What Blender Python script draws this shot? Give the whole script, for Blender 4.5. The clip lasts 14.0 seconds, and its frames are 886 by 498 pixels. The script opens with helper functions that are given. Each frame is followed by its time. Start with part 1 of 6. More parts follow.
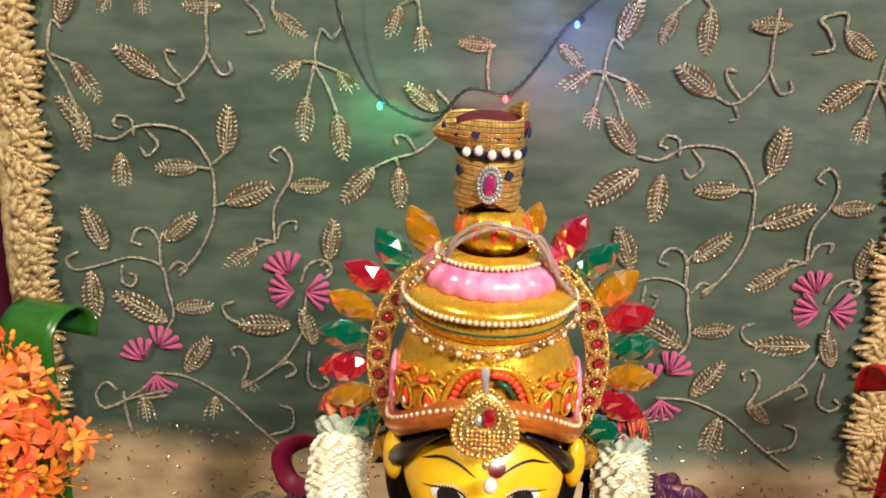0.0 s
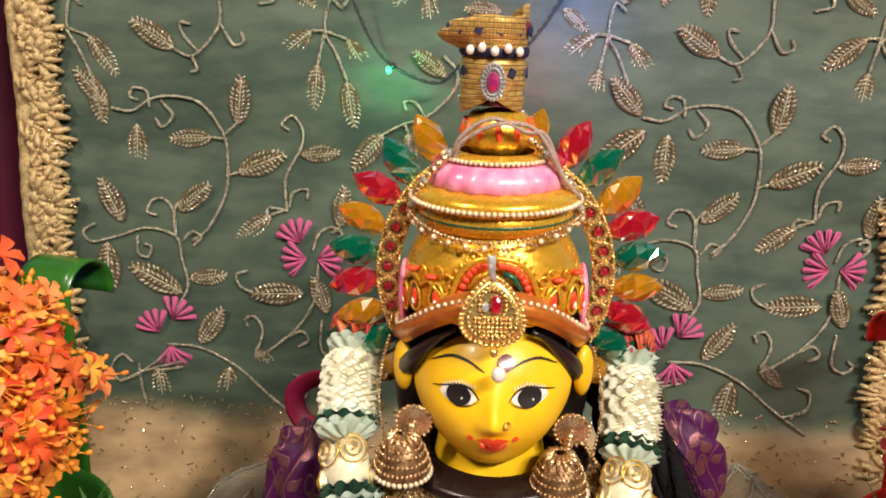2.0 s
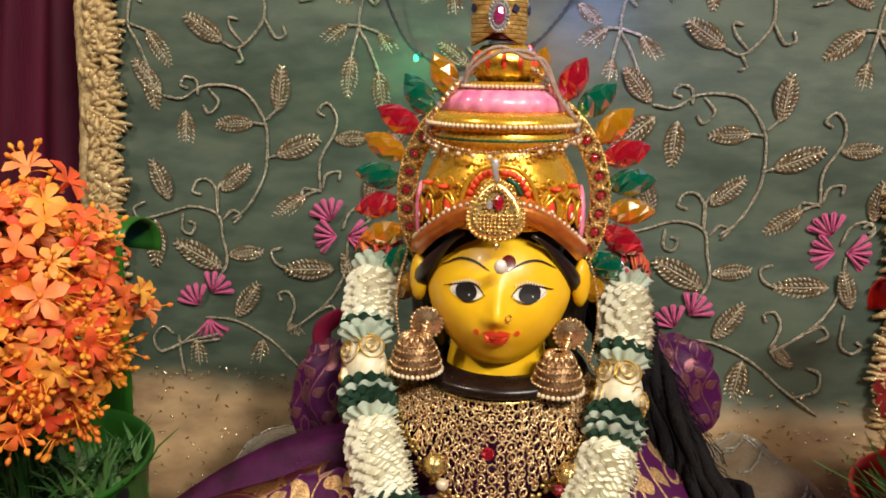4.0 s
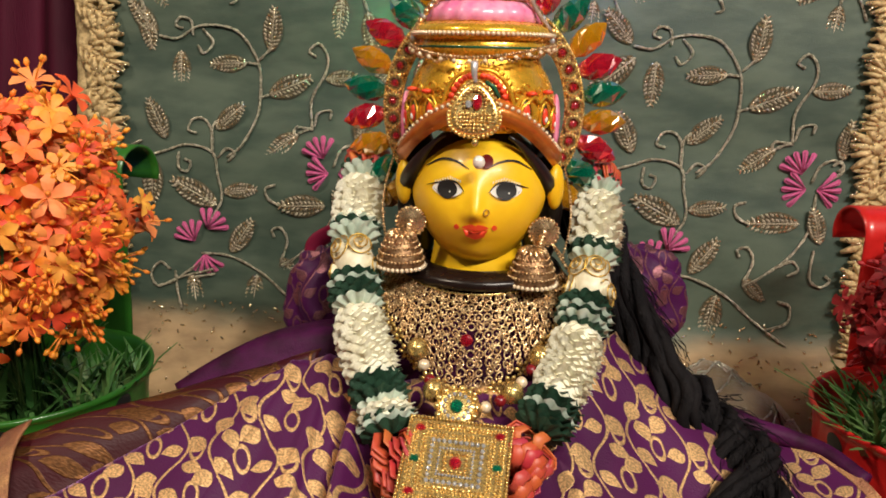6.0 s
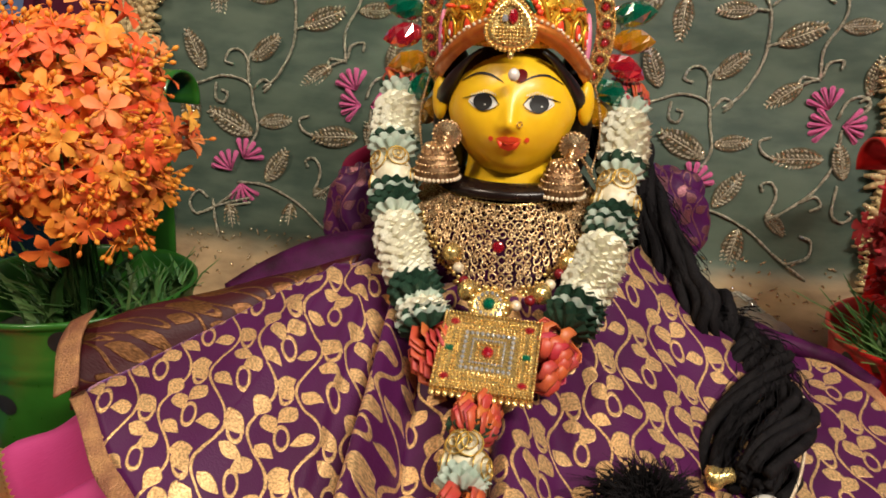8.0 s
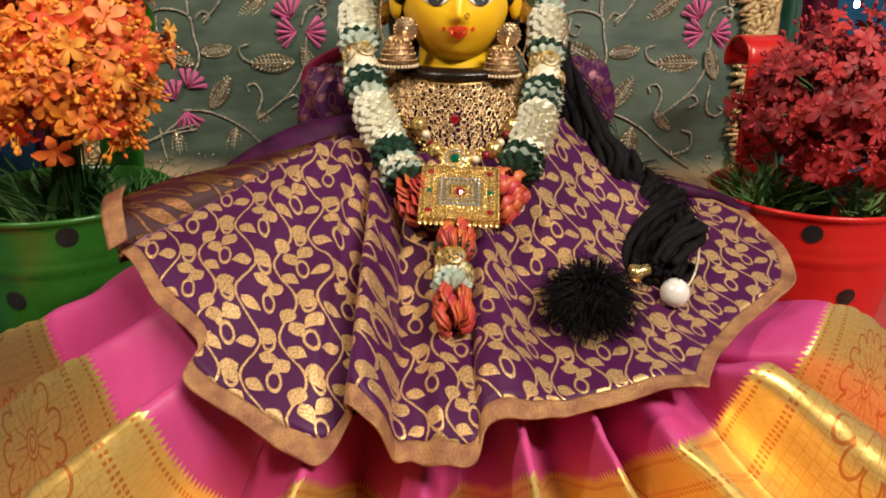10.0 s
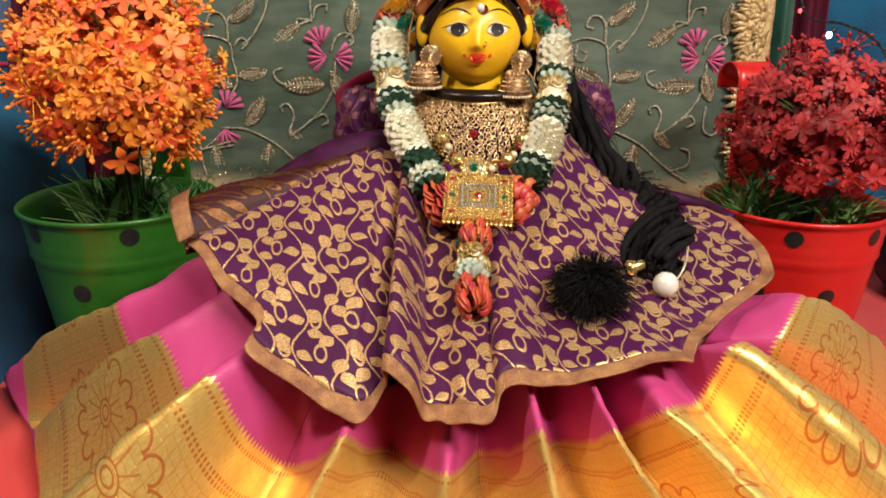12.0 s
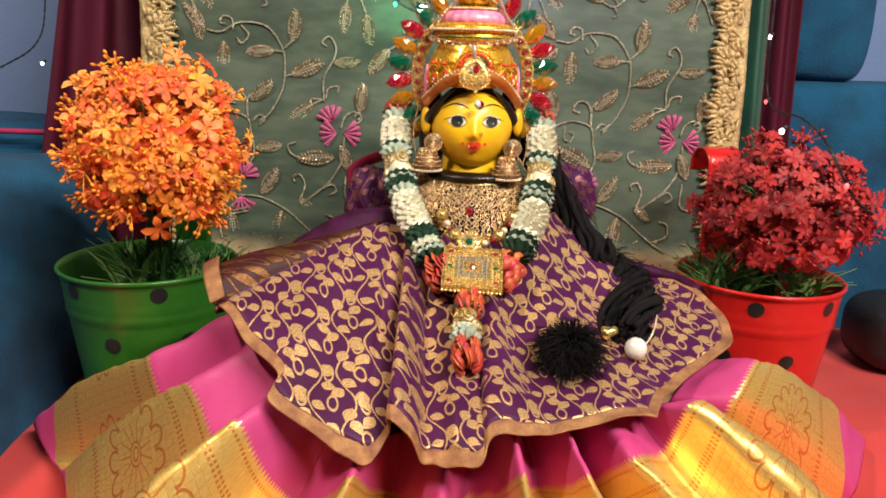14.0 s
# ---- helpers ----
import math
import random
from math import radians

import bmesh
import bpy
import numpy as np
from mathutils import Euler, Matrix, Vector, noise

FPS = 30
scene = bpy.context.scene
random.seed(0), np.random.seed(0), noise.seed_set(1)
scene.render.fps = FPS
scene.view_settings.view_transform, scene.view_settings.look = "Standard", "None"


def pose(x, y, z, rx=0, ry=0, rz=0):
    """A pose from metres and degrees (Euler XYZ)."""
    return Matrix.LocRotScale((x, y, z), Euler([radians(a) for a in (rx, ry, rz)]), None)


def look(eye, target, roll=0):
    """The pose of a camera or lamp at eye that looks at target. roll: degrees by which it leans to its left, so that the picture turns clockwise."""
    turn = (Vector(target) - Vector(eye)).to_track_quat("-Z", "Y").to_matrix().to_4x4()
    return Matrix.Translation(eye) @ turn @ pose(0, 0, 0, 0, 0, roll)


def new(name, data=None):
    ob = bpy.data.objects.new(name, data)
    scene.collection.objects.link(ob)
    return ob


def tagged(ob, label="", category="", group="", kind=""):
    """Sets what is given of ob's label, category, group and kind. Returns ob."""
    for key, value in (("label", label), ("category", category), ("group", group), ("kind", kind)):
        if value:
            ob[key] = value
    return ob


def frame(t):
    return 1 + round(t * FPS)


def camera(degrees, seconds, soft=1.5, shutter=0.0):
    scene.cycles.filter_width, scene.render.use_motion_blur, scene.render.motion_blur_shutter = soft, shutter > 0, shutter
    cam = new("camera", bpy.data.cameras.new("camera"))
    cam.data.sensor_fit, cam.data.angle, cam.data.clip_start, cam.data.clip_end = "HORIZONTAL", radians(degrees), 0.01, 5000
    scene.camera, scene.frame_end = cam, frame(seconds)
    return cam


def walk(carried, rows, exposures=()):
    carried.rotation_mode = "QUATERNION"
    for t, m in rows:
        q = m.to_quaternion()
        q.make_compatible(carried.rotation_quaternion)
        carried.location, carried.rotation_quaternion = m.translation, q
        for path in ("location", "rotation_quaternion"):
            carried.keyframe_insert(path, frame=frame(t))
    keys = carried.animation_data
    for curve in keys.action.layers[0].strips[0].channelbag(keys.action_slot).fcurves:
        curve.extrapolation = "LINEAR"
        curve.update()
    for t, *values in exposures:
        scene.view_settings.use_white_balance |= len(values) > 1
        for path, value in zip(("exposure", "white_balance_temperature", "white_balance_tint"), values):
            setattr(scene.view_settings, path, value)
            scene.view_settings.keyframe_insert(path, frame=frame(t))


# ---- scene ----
cam = camera(60, 14.0, 1.7, 0.35)
PATH = [
    (0, look((-0.0185, -0.3098, 0.5350), (-0.0364, 0.4468, 0.2756), 1.91)),
    (0.5, look((-0.0204, -0.3189, 0.5263), (-0.0496, 0.4394, 0.2732), 1.43)),
    (1, look((-0.0200, -0.3262, 0.5128), (-0.0604, 0.4338, 0.2662), 0.88)),
    (1.5, look((-0.0153, -0.3266, 0.4970), (-0.0419, 0.4350, 0.2534), 0.90)),
    (2, look((-0.0140, -0.3333, 0.4859), (-0.0463, 0.4322, 0.2558), 0.78)),
    (2.2, look((-0.0128, -0.3391, 0.4787), (-0.0490, 0.4281, 0.2550), 0.81)),
    (4.3, look((0.0012, -0.3975, 0.4303), (-0.0691, 0.3799, 0.2546), 0.92)),
    (4.5, look((0.0011, -0.4032, 0.4271), (-0.0612, 0.3749, 0.2521), 1.44)),
    (5, look((0.0002, -0.4132, 0.4179), (-0.0705, 0.3618, 0.2326), 1.35)),
    (5.5, look((0.0027, -0.4205, 0.4083), (-0.0700, 0.3498, 0.2048), 0.86)),
    (6, look((0.0097, -0.4240, 0.4025), (-0.0512, 0.3484, 0.2030), 1.32)),
    (6.5, look((0.0179, -0.4292, 0.4013), (-0.0723, 0.3375, 0.1915), 1.86)),
    (7, look((0.0242, -0.4300, 0.4005), (-0.0776, 0.3350, 0.1895), 1.80)),
    (7.2, look((0.0246, -0.4305, 0.3971), (-0.0993, 0.3268, 0.1710), 1.50)),
    (9.3, look((-0.0333, -0.5254, 0.3787), (-0.0008, 0.2309, 0.1200), 0.89)),
    (9.5, look((-0.0331, -0.5366, 0.3775), (-0.0008, 0.2162, 0.1088), 0.15)),
    (10, look((-0.0343, -0.5643, 0.3560), (-0.0035, 0.1853, 0.0781), 0.41)),
    (10.5, look((-0.0439, -0.5839, 0.3506), (-0.0363, 0.1689, 0.0798), 0.83)),
    (11, look((-0.0421, -0.5998, 0.3510), (-0.0227, 0.1528, 0.0803), 0.85)),
    (11.5, look((-0.0439, -0.6160, 0.3573), (-0.0362, 0.1414, 0.0998), 0.78)),
    (12, look((-0.0449, -0.6353, 0.3631), (-0.0236, 0.1224, 0.1073), 0.52)),
    (12.5, look((-0.0479, -0.6532, 0.3745), (-0.0305, 0.1119, 0.1415), 0.91)),
    (13, look((-0.0504, -0.6743, 0.3804), (-0.0243, 0.0963, 0.1669), 1.39)),
    (13.5, look((-0.0513, -0.6948, 0.3893), (-0.0203, 0.0769, 0.1809), 1.75)),
    (14, look((-0.0503, -0.7044, 0.3918), (-0.0236, 0.0702, 0.1936), 1.79)),
]
walk(cam, PATH, [(0.0, -0.21), (2.0, -0.25), (4.5, -0.60), (7.0, -0.60), (9.5, -0.56), (11.0, -0.48), (12.5, -0.35), (14.0, -0.25)])

# ---- light: two added area lamps without a known fixture, inside a closed room ----
world = bpy.data.worlds.new("room_air")
scene.world = world
world.use_nodes = True
world.node_tree.nodes["Background"].inputs[0].default_value = (0.75, 0.8, 1.0, 1)
world.node_tree.nodes["Background"].inputs[1].default_value = 0.006


def area_lamp(name, eye, target, w, h, watts, color):
    d = bpy.data.lights.new(name, "AREA")
    d.shape, d.size, d.size_y, d.energy, d.color = "RECTANGLE", w, h, watts, color
    ob = new(name, d)
    ob.matrix_world = look(eye, target)
    return ob


area_lamp("added_key_light", (0.72, -1.15, 1.45), (0.0, 0.0, 0.2), 0.9, 0.06, 60, (1.0, 0.93, 0.80))
# weaker lamp added at the left to brighten that side
area_lamp("added_left_fill", (-0.80, -0.62, 1.50), (-0.05, 0.0, 0.15), 0.12, 0.12, 17, (1.0, 0.86, 0.66))


# ---- materials ----
def mat(name, c1, c2=None, scale=40, rough=0.5, metal=0.0, bump=0.0, bscale=300, sheen=0.0, emit=0.0, trans=0.0, rnd=None, island=None, coords="Object", coat=0.0, stretch=None, fine=0.12):
    m = bpy.data.materials.new(name)
    m.use_nodes = True
    nt = m.node_tree
    b = nt.nodes["Principled BSDF"]
    tc = nt.nodes.new("ShaderNodeTexCoord")
    mp = nt.nodes.new("ShaderNodeMapping")
    nt.links.new(tc.outputs[coords], mp.inputs[0])
    if stretch:
        mp.inputs["Scale"].default_value = stretch
    n1 = nt.nodes.new("ShaderNodeTexNoise")
    n1.inputs["Scale"].default_value = scale
    n1.inputs["Detail"].default_value = 4
    nt.links.new(mp.outputs[0], n1.inputs["Vector"])
    rp = nt.nodes.new("ShaderNodeValToRGB")
    c2 = c2 or tuple(x * 0.75 for x in c1)
    rp.color_ramp.elements[0].position, rp.color_ramp.elements[1].position = 0.35, 0.65
    rp.color_ramp.elements[0].color, rp.color_ramp.elements[1].color = (*c2, 1), (*c1, 1)
    nt.links.new(n1.outputs[0], rp.inputs[0])
    col = rp.outputs[0]
    n2 = nt.nodes.new("ShaderNodeTexNoise")
    n2.inputs["Scale"].default_value = bscale
    n2.inputs["Detail"].default_value = 3
    nt.links.new(mp.outputs[0], n2.inputs["Vector"])
    if rnd:
        oi = nt.nodes.new("ShaderNodeObjectInfo")
        r2 = nt.nodes.new("ShaderNodeValToRGB")
        els = r2.color_ramp.elements
        while len(els) < len(rnd):
            els.new(0.5)
        for i, c in enumerate(rnd):
            els[i].position = i / (len(rnd) - 1)
            els[i].color = (*c, 1)
        if island:
            ge = nt.nodes.new("ShaderNodeNewGeometry")
            nt.links.new(ge.outputs["Random Per Island"], r2.inputs[0])
        else:
            nt.links.new(oi.outputs["Random"], r2.inputs[0])
        mx = nt.nodes.new("ShaderNodeMix")
        mx.data_type, mx.blend_type = "RGBA", "MIX"
        mx.inputs[0].default_value = 0.75
        nt.links.new(col, mx.inputs[6])
        nt.links.new(r2.outputs[0], mx.inputs[7])
        col = mx.outputs[2]
    mf = nt.nodes.new("ShaderNodeMix")
    mf.data_type, mf.blend_type = "RGBA", "OVERLAY"
    mf.inputs[0].default_value = fine
    nt.links.new(col, mf.inputs[6])
    nt.links.new(n2.outputs[0], mf.inputs[7])
    nt.links.new(mf.outputs[2], b.inputs["Base Color"])
    rr = nt.nodes.new("ShaderNodeMapRange")
    rr.inputs["To Min"].default_value, rr.inputs["To Max"].default_value = max(0.03, rough - 0.1), min(1, rough + 0.1)
    nt.links.new(n2.outputs[0], rr.inputs[0])
    nt.links.new(rr.outputs[0], b.inputs["Roughness"])
    b.inputs["Metallic"].default_value = metal
    b.inputs["Sheen Weight"].default_value = sheen
    b.inputs["Coat Weight"].default_value = coat
    b.inputs["Coat Roughness"].default_value = 0.12
    b.inputs["Transmission Weight"].default_value = trans
    if bump:
        bp = nt.nodes.new("ShaderNodeBump")
        bp.inputs["Strength"].default_value = bump
        bp.inputs["Distance"].default_value = 0.002
        nt.links.new(n2.outputs[0], bp.inputs["Height"])
        nt.links.new(bp.outputs[0], b.inputs["Normal"])
    if emit:
        b.inputs["Emission Color"].default_value = (*c1, 1)
        b.inputs["Emission Strength"].default_value = emit
    return m


class Nodes:
    """Short hand for shader arithmetic."""

    def __init__(self, m):
        self.nt = m.node_tree

    def put(self, sock, val):
        if isinstance(val, bpy.types.NodeSocket):
            self.nt.links.new(val, sock)
        else:
            sock.default_value = val

    def math(self, op, a, b=0.0, c=None):
        n = self.nt.nodes.new("ShaderNodeMath")
        n.operation = op
        self.put(n.inputs[0], a)
        self.put(n.inputs[1], b)
        if c is not None:
            self.put(n.inputs[2], c)
        return n.outputs[0]

    def vec(self, op, a, b=(0, 0, 0)):
        n = self.nt.nodes.new("ShaderNodeVectorMath")
        n.operation = op
        self.put(n.inputs[0], a)
        if op == "SCALE":
            self.put(n.inputs[3], b)
        else:
            self.put(n.inputs[1], b)
        return n.outputs[0]

    def step(self, x, lo, hi):
        n = self.nt.nodes.new("ShaderNodeMapRange")
        n.interpolation_type = "SMOOTHSTEP"
        self.put(n.inputs[0], x)
        n.inputs[1].default_value, n.inputs[2].default_value = lo, hi
        n.inputs[3].default_value, n.inputs[4].default_value = 0, 1
        return n.outputs[0]

    def mix(self, f, a, b):
        n = self.nt.nodes.new("ShaderNodeMix")
        n.data_type = "RGBA"
        self.put(n.inputs[0], f)
        self.put(n.inputs[6], a if isinstance(a, bpy.types.NodeSocket) else (*a, 1))
        self.put(n.inputs[7], b if isinstance(b, bpy.types.NodeSocket) else (*b, 1))
        return n.outputs[2]

    def noise(self, v, scale, detail=3):
        n = self.nt.nodes.new("ShaderNodeTexNoise")
        n.inputs["Scale"].default_value, n.inputs["Detail"].default_value = scale, detail
        self.nt.links.new(v, n.inputs["Vector"])
        return n.outputs[0], n.outputs[1]

    def split(self, v):
        n = self.nt.nodes.new("ShaderNodeSeparateXYZ")
        self.nt.links.new(v, n.inputs[0])
        return n.outputs

    def join(self, x, y, z=0.0):
        n = self.nt.nodes.new("ShaderNodeCombineXYZ")
        self.put(n.inputs[0], x), self.put(n.inputs[1], y), self.put(n.inputs[2], z)
        return n.outputs[0]

    def bump(self, h, strength, dist=0.001):
        n = self.nt.nodes.new("ShaderNodeBump")
        n.inputs["Strength"].default_value, n.inputs["Distance"].default_value = strength, dist
        self.nt.links.new(h, n.inputs["Height"])
        self.nt.links.new(n.outputs[0], self.nt.nodes["Principled BSDF"].inputs["Normal"])


def uv_mat(name):
    m = bpy.data.materials.new(name)
    m.use_nodes = True
    k = Nodes(m)
    tc = m.node_tree.nodes.new("ShaderNodeTexCoord")
    return m, k, tc.outputs["UV"], m.node_tree.nodes["Principled BSDF"]


def woven_vine(k, uv, w, h):
    """A repeat of two winding stems with heart-shaped leaves and small oval loops; 1 on the gold."""
    s = k.split(uv)
    wrap = lambda x, c, size: k.math("SUBTRACT", k.math("FLOORED_MODULO", k.math("SUBTRACT", x, c - size / 2), size), size / 2)
    gold = None
    for col in (0, 1):
        x0, ph = w * (0.25 + 0.5 * col), math.pi * col
        sway = k.math("MULTIPLY", k.math("SINE", k.math("MULTIPLY_ADD", s[1], 2 * math.pi / h, ph)), 0.0052)
        off = wrap(k.math("SUBTRACT", s[0], sway), x0, w)
        line = k.math("SUBTRACT", 1.0, k.step(k.math("ABSOLUTE", off), 0.00045, 0.00085))
        gold = line if gold is None else k.math("MAXIMUM", gold, line)
        for n, (fy, sd, ang, L) in enumerate(((0.02, -1, 148, 0.0118), (0.18, 1, 42, 0.0112), (0.34, -1, 122, 0.0124), (0.52, 1, 55, 0.0120), (0.68, -1, 150, 0.0108), (0.86, 1, 30, 0.0112))):
            fy = (fy + 0.09 * col) % 1.0
            a = math.radians(ang + (9 if col else -7) * (-1) ** n)
            bx = x0 + 0.0052 * math.sin(2 * math.pi * fy + ph) + sd * 0.0018
            cx, cy = bx + math.cos(a) * L * 0.55, fy * h + math.sin(a) * L * 0.55
            dx, dy = wrap(s[0], cx, w), wrap(s[1], cy, h)
            px = k.math("DIVIDE", k.math("ADD", k.math("MULTIPLY", dx, math.cos(a)), k.math("MULTIPLY", dy, math.sin(a))), L / 2)
            py = k.math("ABSOLUTE", k.math("SUBTRACT", k.math("MULTIPLY", dy, math.cos(a)), k.math("MULTIPLY", dx, math.sin(a))))
            wide = k.math("MULTIPLY", k.math("SUBTRACT", 1.0, k.math("MULTIPLY", px, px)), k.math("MAXIMUM", k.math("MULTIPLY_ADD", px, -0.17 * L, 0.34 * L), 0.1 * L))
            gold = k.math("MAXIMUM", gold, k.step(k.math("SUBTRACT", wide, py), 0.0, 0.0005))
        for fy, sd in ((0.28, 1), (0.78, -1)):
            ex = k.math("DIVIDE", wrap(s[0], x0 + sd * 0.0105, w), 0.0030)
            ey = k.math("DIVIDE", wrap(s[1], fy * h, h), 0.0058)
            er = k.math("SQRT", k.math("ADD", k.math("MULTIPLY", ex, ex), k.math("MULTIPLY", ey, ey)))
            gold = k.math("MAXIMUM", gold, k.math("SUBTRACT", 1.0, k.step(k.math("ABSOLUTE", k.math("SUBTRACT", er, 1.0)), 0.12, 0.26)))
    return gold


def purple_brocade(name, ground, ground2, gold, sheen):
    """Silk with woven gold leaves on trailing stems and a plain woven gold edge. UV in metres; v is the way to the hem."""
    m, k, uv, b = uv_mat(name)
    nv, nc = k.noise(uv, 60, 2)
    wuv = k.vec("ADD", uv, k.vec("SCALE", k.vec("SUBTRACT", nc, (0.5, 0.5, 0.5)), 0.0025))
    vine = woven_vine(k, wuv, 0.040, 0.050)
    s = k.split(uv)
    grain, _ = k.noise(uv, 900, 2)
    gcol = k.mix(k.step(grain, 0.35, 0.65), tuple(c * 0.5 for c in gold), gold)
    big, _ = k.noise(uv, 14, 3)
    gr = k.mix(big, ground2, ground)
    f = vine
    col = k.mix(f, gr, gcol)
    k.nt.links.new(col, b.inputs["Base Color"])
    k.nt.links.new(k.math("MULTIPLY", f, 0.62), b.inputs["Metallic"])
    k.nt.links.new(k.math("MULTIPLY_ADD", f, -0.08, 0.52), b.inputs["Roughness"])
    b.inputs["Specular IOR Level"].default_value = 0.25
    b.inputs["Sheen Weight"].default_value = sheen
    b.inputs["Sheen Roughness"].default_value = 0.4
    b.inputs["Sheen Tint"].default_value = (0.62, 0.30, 0.70, 1)
    k.bump(k.math("ADD", k.math("MULTIPLY", f, 0.7), k.math("MULTIPLY", grain, 0.5)), 0.5, 0.0008)
    return m


MOTIF_SHIFT = 0.03


def pink_silk(name):
    """Pink silk with a wide gold zari border: zigzag edge, dotted rows, scales and fan motifs. UV in metres; v=0 where the border starts."""
    m, k, uv, b = uv_mat(name)
    s = k.split(uv)
    big, _ = k.noise(uv, 25, 3)
    grain, _ = k.noise(k.vec("MULTIPLY", uv, (1, 0.25, 1)), 700, 2)
    pink = k.mix(big, (0.50, 0.035, 0.175), (0.62, 0.075, 0.26))
    gold = k.mix(grain, (0.76, 0.40, 0.06), (0.98, 0.72, 0.26))
    red = (0.62, 0.12, 0.02)
    saw = k.math("PINGPONG", s[0], 0.0019)
    teeth = k.math("ADD", s[1], k.math("MULTIPLY", saw, 2.6))
    g = k.step(teeth, 0.002, 0.0026)
    # dotted rows
    lines = None
    for row in (0.0065, 0.0265, 0.0300, 0.135, 0.1385):
        r = k.math("ABSOLUTE", k.math("SUBTRACT", s[1], row))
        d = k.math("MULTIPLY", k.math("LESS_THAN", r, 0.0013), k.math("GREATER_THAN", k.math("PINGPONG", s[0], 0.0016), 0.0008))
        lines = d if lines is None else k.math("MAXIMUM", lines, d)
    # fish-scale lattice
    vo = k.nt.nodes.new("ShaderNodeTexVoronoi")
    vo.voronoi_dimensions, vo.feature = "2D", "DISTANCE_TO_EDGE"
    vo.inputs["Scale"].default_value = 150
    vo.inputs["Randomness"].default_value = 0.15
    k.nt.links.new(uv, vo.inputs["Vector"])
    scale = k.math("MULTIPLY", k.math("LESS_THAN", vo.outputs["Distance"], 0.05), k.math("GREATER_THAN", s[1], 0.034))
    lines = k.math("MAXIMUM", lines, k.math("MULTIPLY", scale, 0.4))
    # lotus motifs: a chain of drops round a fan of stems
    cu = k.math("SUBTRACT", k.math("FLOORED_MODULO", k.math("ADD", s[0], MOTIF_SHIFT), 0.098), 0.049)
    cv = k.math("SUBTRACT", s[1], 0.082)
    rad = k.math("SQRT", k.math("ADD", k.math("MULTIPLY", cu, cu), k.math("MULTIPLY", cv, cv)))
    ang = k.math("ARCTAN2", cv, cu)
    n = 13.0
    seg = 2 * math.pi / n
    la = k.math("SUBTRACT", k.math("FLOORED_MODULO", k.math("ADD", ang, 20 * math.pi), seg), seg / 2)
    bx, by = k.math("MULTIPLY", rad, k.math("SINE", la)), k.math("SUBTRACT", k.math("MULTIPLY", rad, k.math("COSINE", la)), 0.0275)
    blob = k.math("SQRT", k.math("ADD", k.math("MULTIPLY", bx, bx), k.math("MULTIPLY", k.math("MULTIPLY", by, by), 0.55)))
    ring = k.math("LESS_THAN", k.math("ABSOLUTE", k.math("SUBTRACT", blob, 0.0056)), 0.0008)
    lines = k.math("MAXIMUM", lines, k.math("MULTIPLY", ring, k.math("GREATER_THAN", by, -0.004)))
    stalk = k.math("MULTIPLY", k.math("LESS_THAN", k.math("ABSOLUTE", bx), 0.0005), k.math("MULTIPLY", k.math("LESS_THAN", rad, 0.020), k.math("GREATER_THAN", rad, 0.007)))
    lines = k.math("MAXIMUM", lines, k.math("MULTIPLY", stalk, 0.8))
    for r0 in (0.0065, 0.0035):
        lines = k.math("MAXIMUM", lines, k.math("LESS_THAN", k.math("ABSOLUTE", k.math("SUBTRACT", rad, r0)), 0.0006))
    gold = k.mix(k.math("MULTIPLY", lines, 0.75), gold, red)
    sel = k.step(s[1], 0.185, 0.186)
    gf = k.math("MULTIPLY", g, k.math("SUBTRACT", 1.0, sel))
    k.nt.links.new(k.mix(gf, pink, gold), b.inputs["Base Color"])
    k.nt.links.new(k.math("MULTIPLY", gf, 0.62), b.inputs["Metallic"])
    k.nt.links.new(k.math("MULTIPLY_ADD", gf, -0.14, 0.50), b.inputs["Roughness"])
    k.bump(k.math("ADD", grain, k.math("MULTIPLY", lines, -0.6)), 0.35, 0.0006)
    return m


GOLD = mat("painted_gold", (0.90, 0.52, 0.05), (0.78, 0.40, 0.03), 40, 0.27, 0.6, 0.08, 300, coat=0.4)
JEWEL = mat("antique_gold_metal", (0.90, 0.66, 0.26), (0.74, 0.48, 0.16), 300, 0.27, 0.85, 0.08, 900)
DULLGOLD = mat("rose_gold_metal", (0.86, 0.62, 0.36), (0.46, 0.26, 0.12), 300, 0.28, 0.85, 0.2, 1100)
ANTIQUE = mat("dark_antique_gold", (0.34, 0.20, 0.10), (0.14, 0.07, 0.035), 300, 0.4, 0.8, 0.2, 900)
SKIN = mat("yellow_enamel", (0.93, 0.56, 0.014), (0.88, 0.49, 0.01), 60, 0.40, 0.0, 0.04, 300, coat=0.1, fine=0.05)
BLACK = mat("black_enamel", (0.008, 0.006, 0.006), (0.012, 0.008, 0.007), 60, 0.35, coat=0.15)
EYEWHITE = mat("white_enamel", (0.85, 0.82, 0.76), (0.8, 0.76, 0.68), 60, 0.25)
LIP = mat("red_enamel", (0.85, 0.07, 0.02), (0.80, 0.055, 0.018), 90, 0.4, fine=0.03)
PINKPAINT = mat("pink_enamel", (0.80, 0.16, 0.36), (0.88, 0.36, 0.52), 120, 0.3, coat=0.4)
GREENPAINT = mat("green_enamel", (0.01, 0.10, 0.05), (0.01, 0.06, 0.03), 90, 0.25, coat=0.4)
ORANGEPAINT = mat("orange_gold_enamel", (0.62, 0.20, 0.03), (0.50, 0.12, 0.02), 160, 0.32, 0.45, 0.1, 500, coat=0.3)
PEARL = mat("pearl", (0.85, 0.82, 0.76), (0.8, 0.74, 0.68), 100, 0.22, 0.1, coat=0.6)
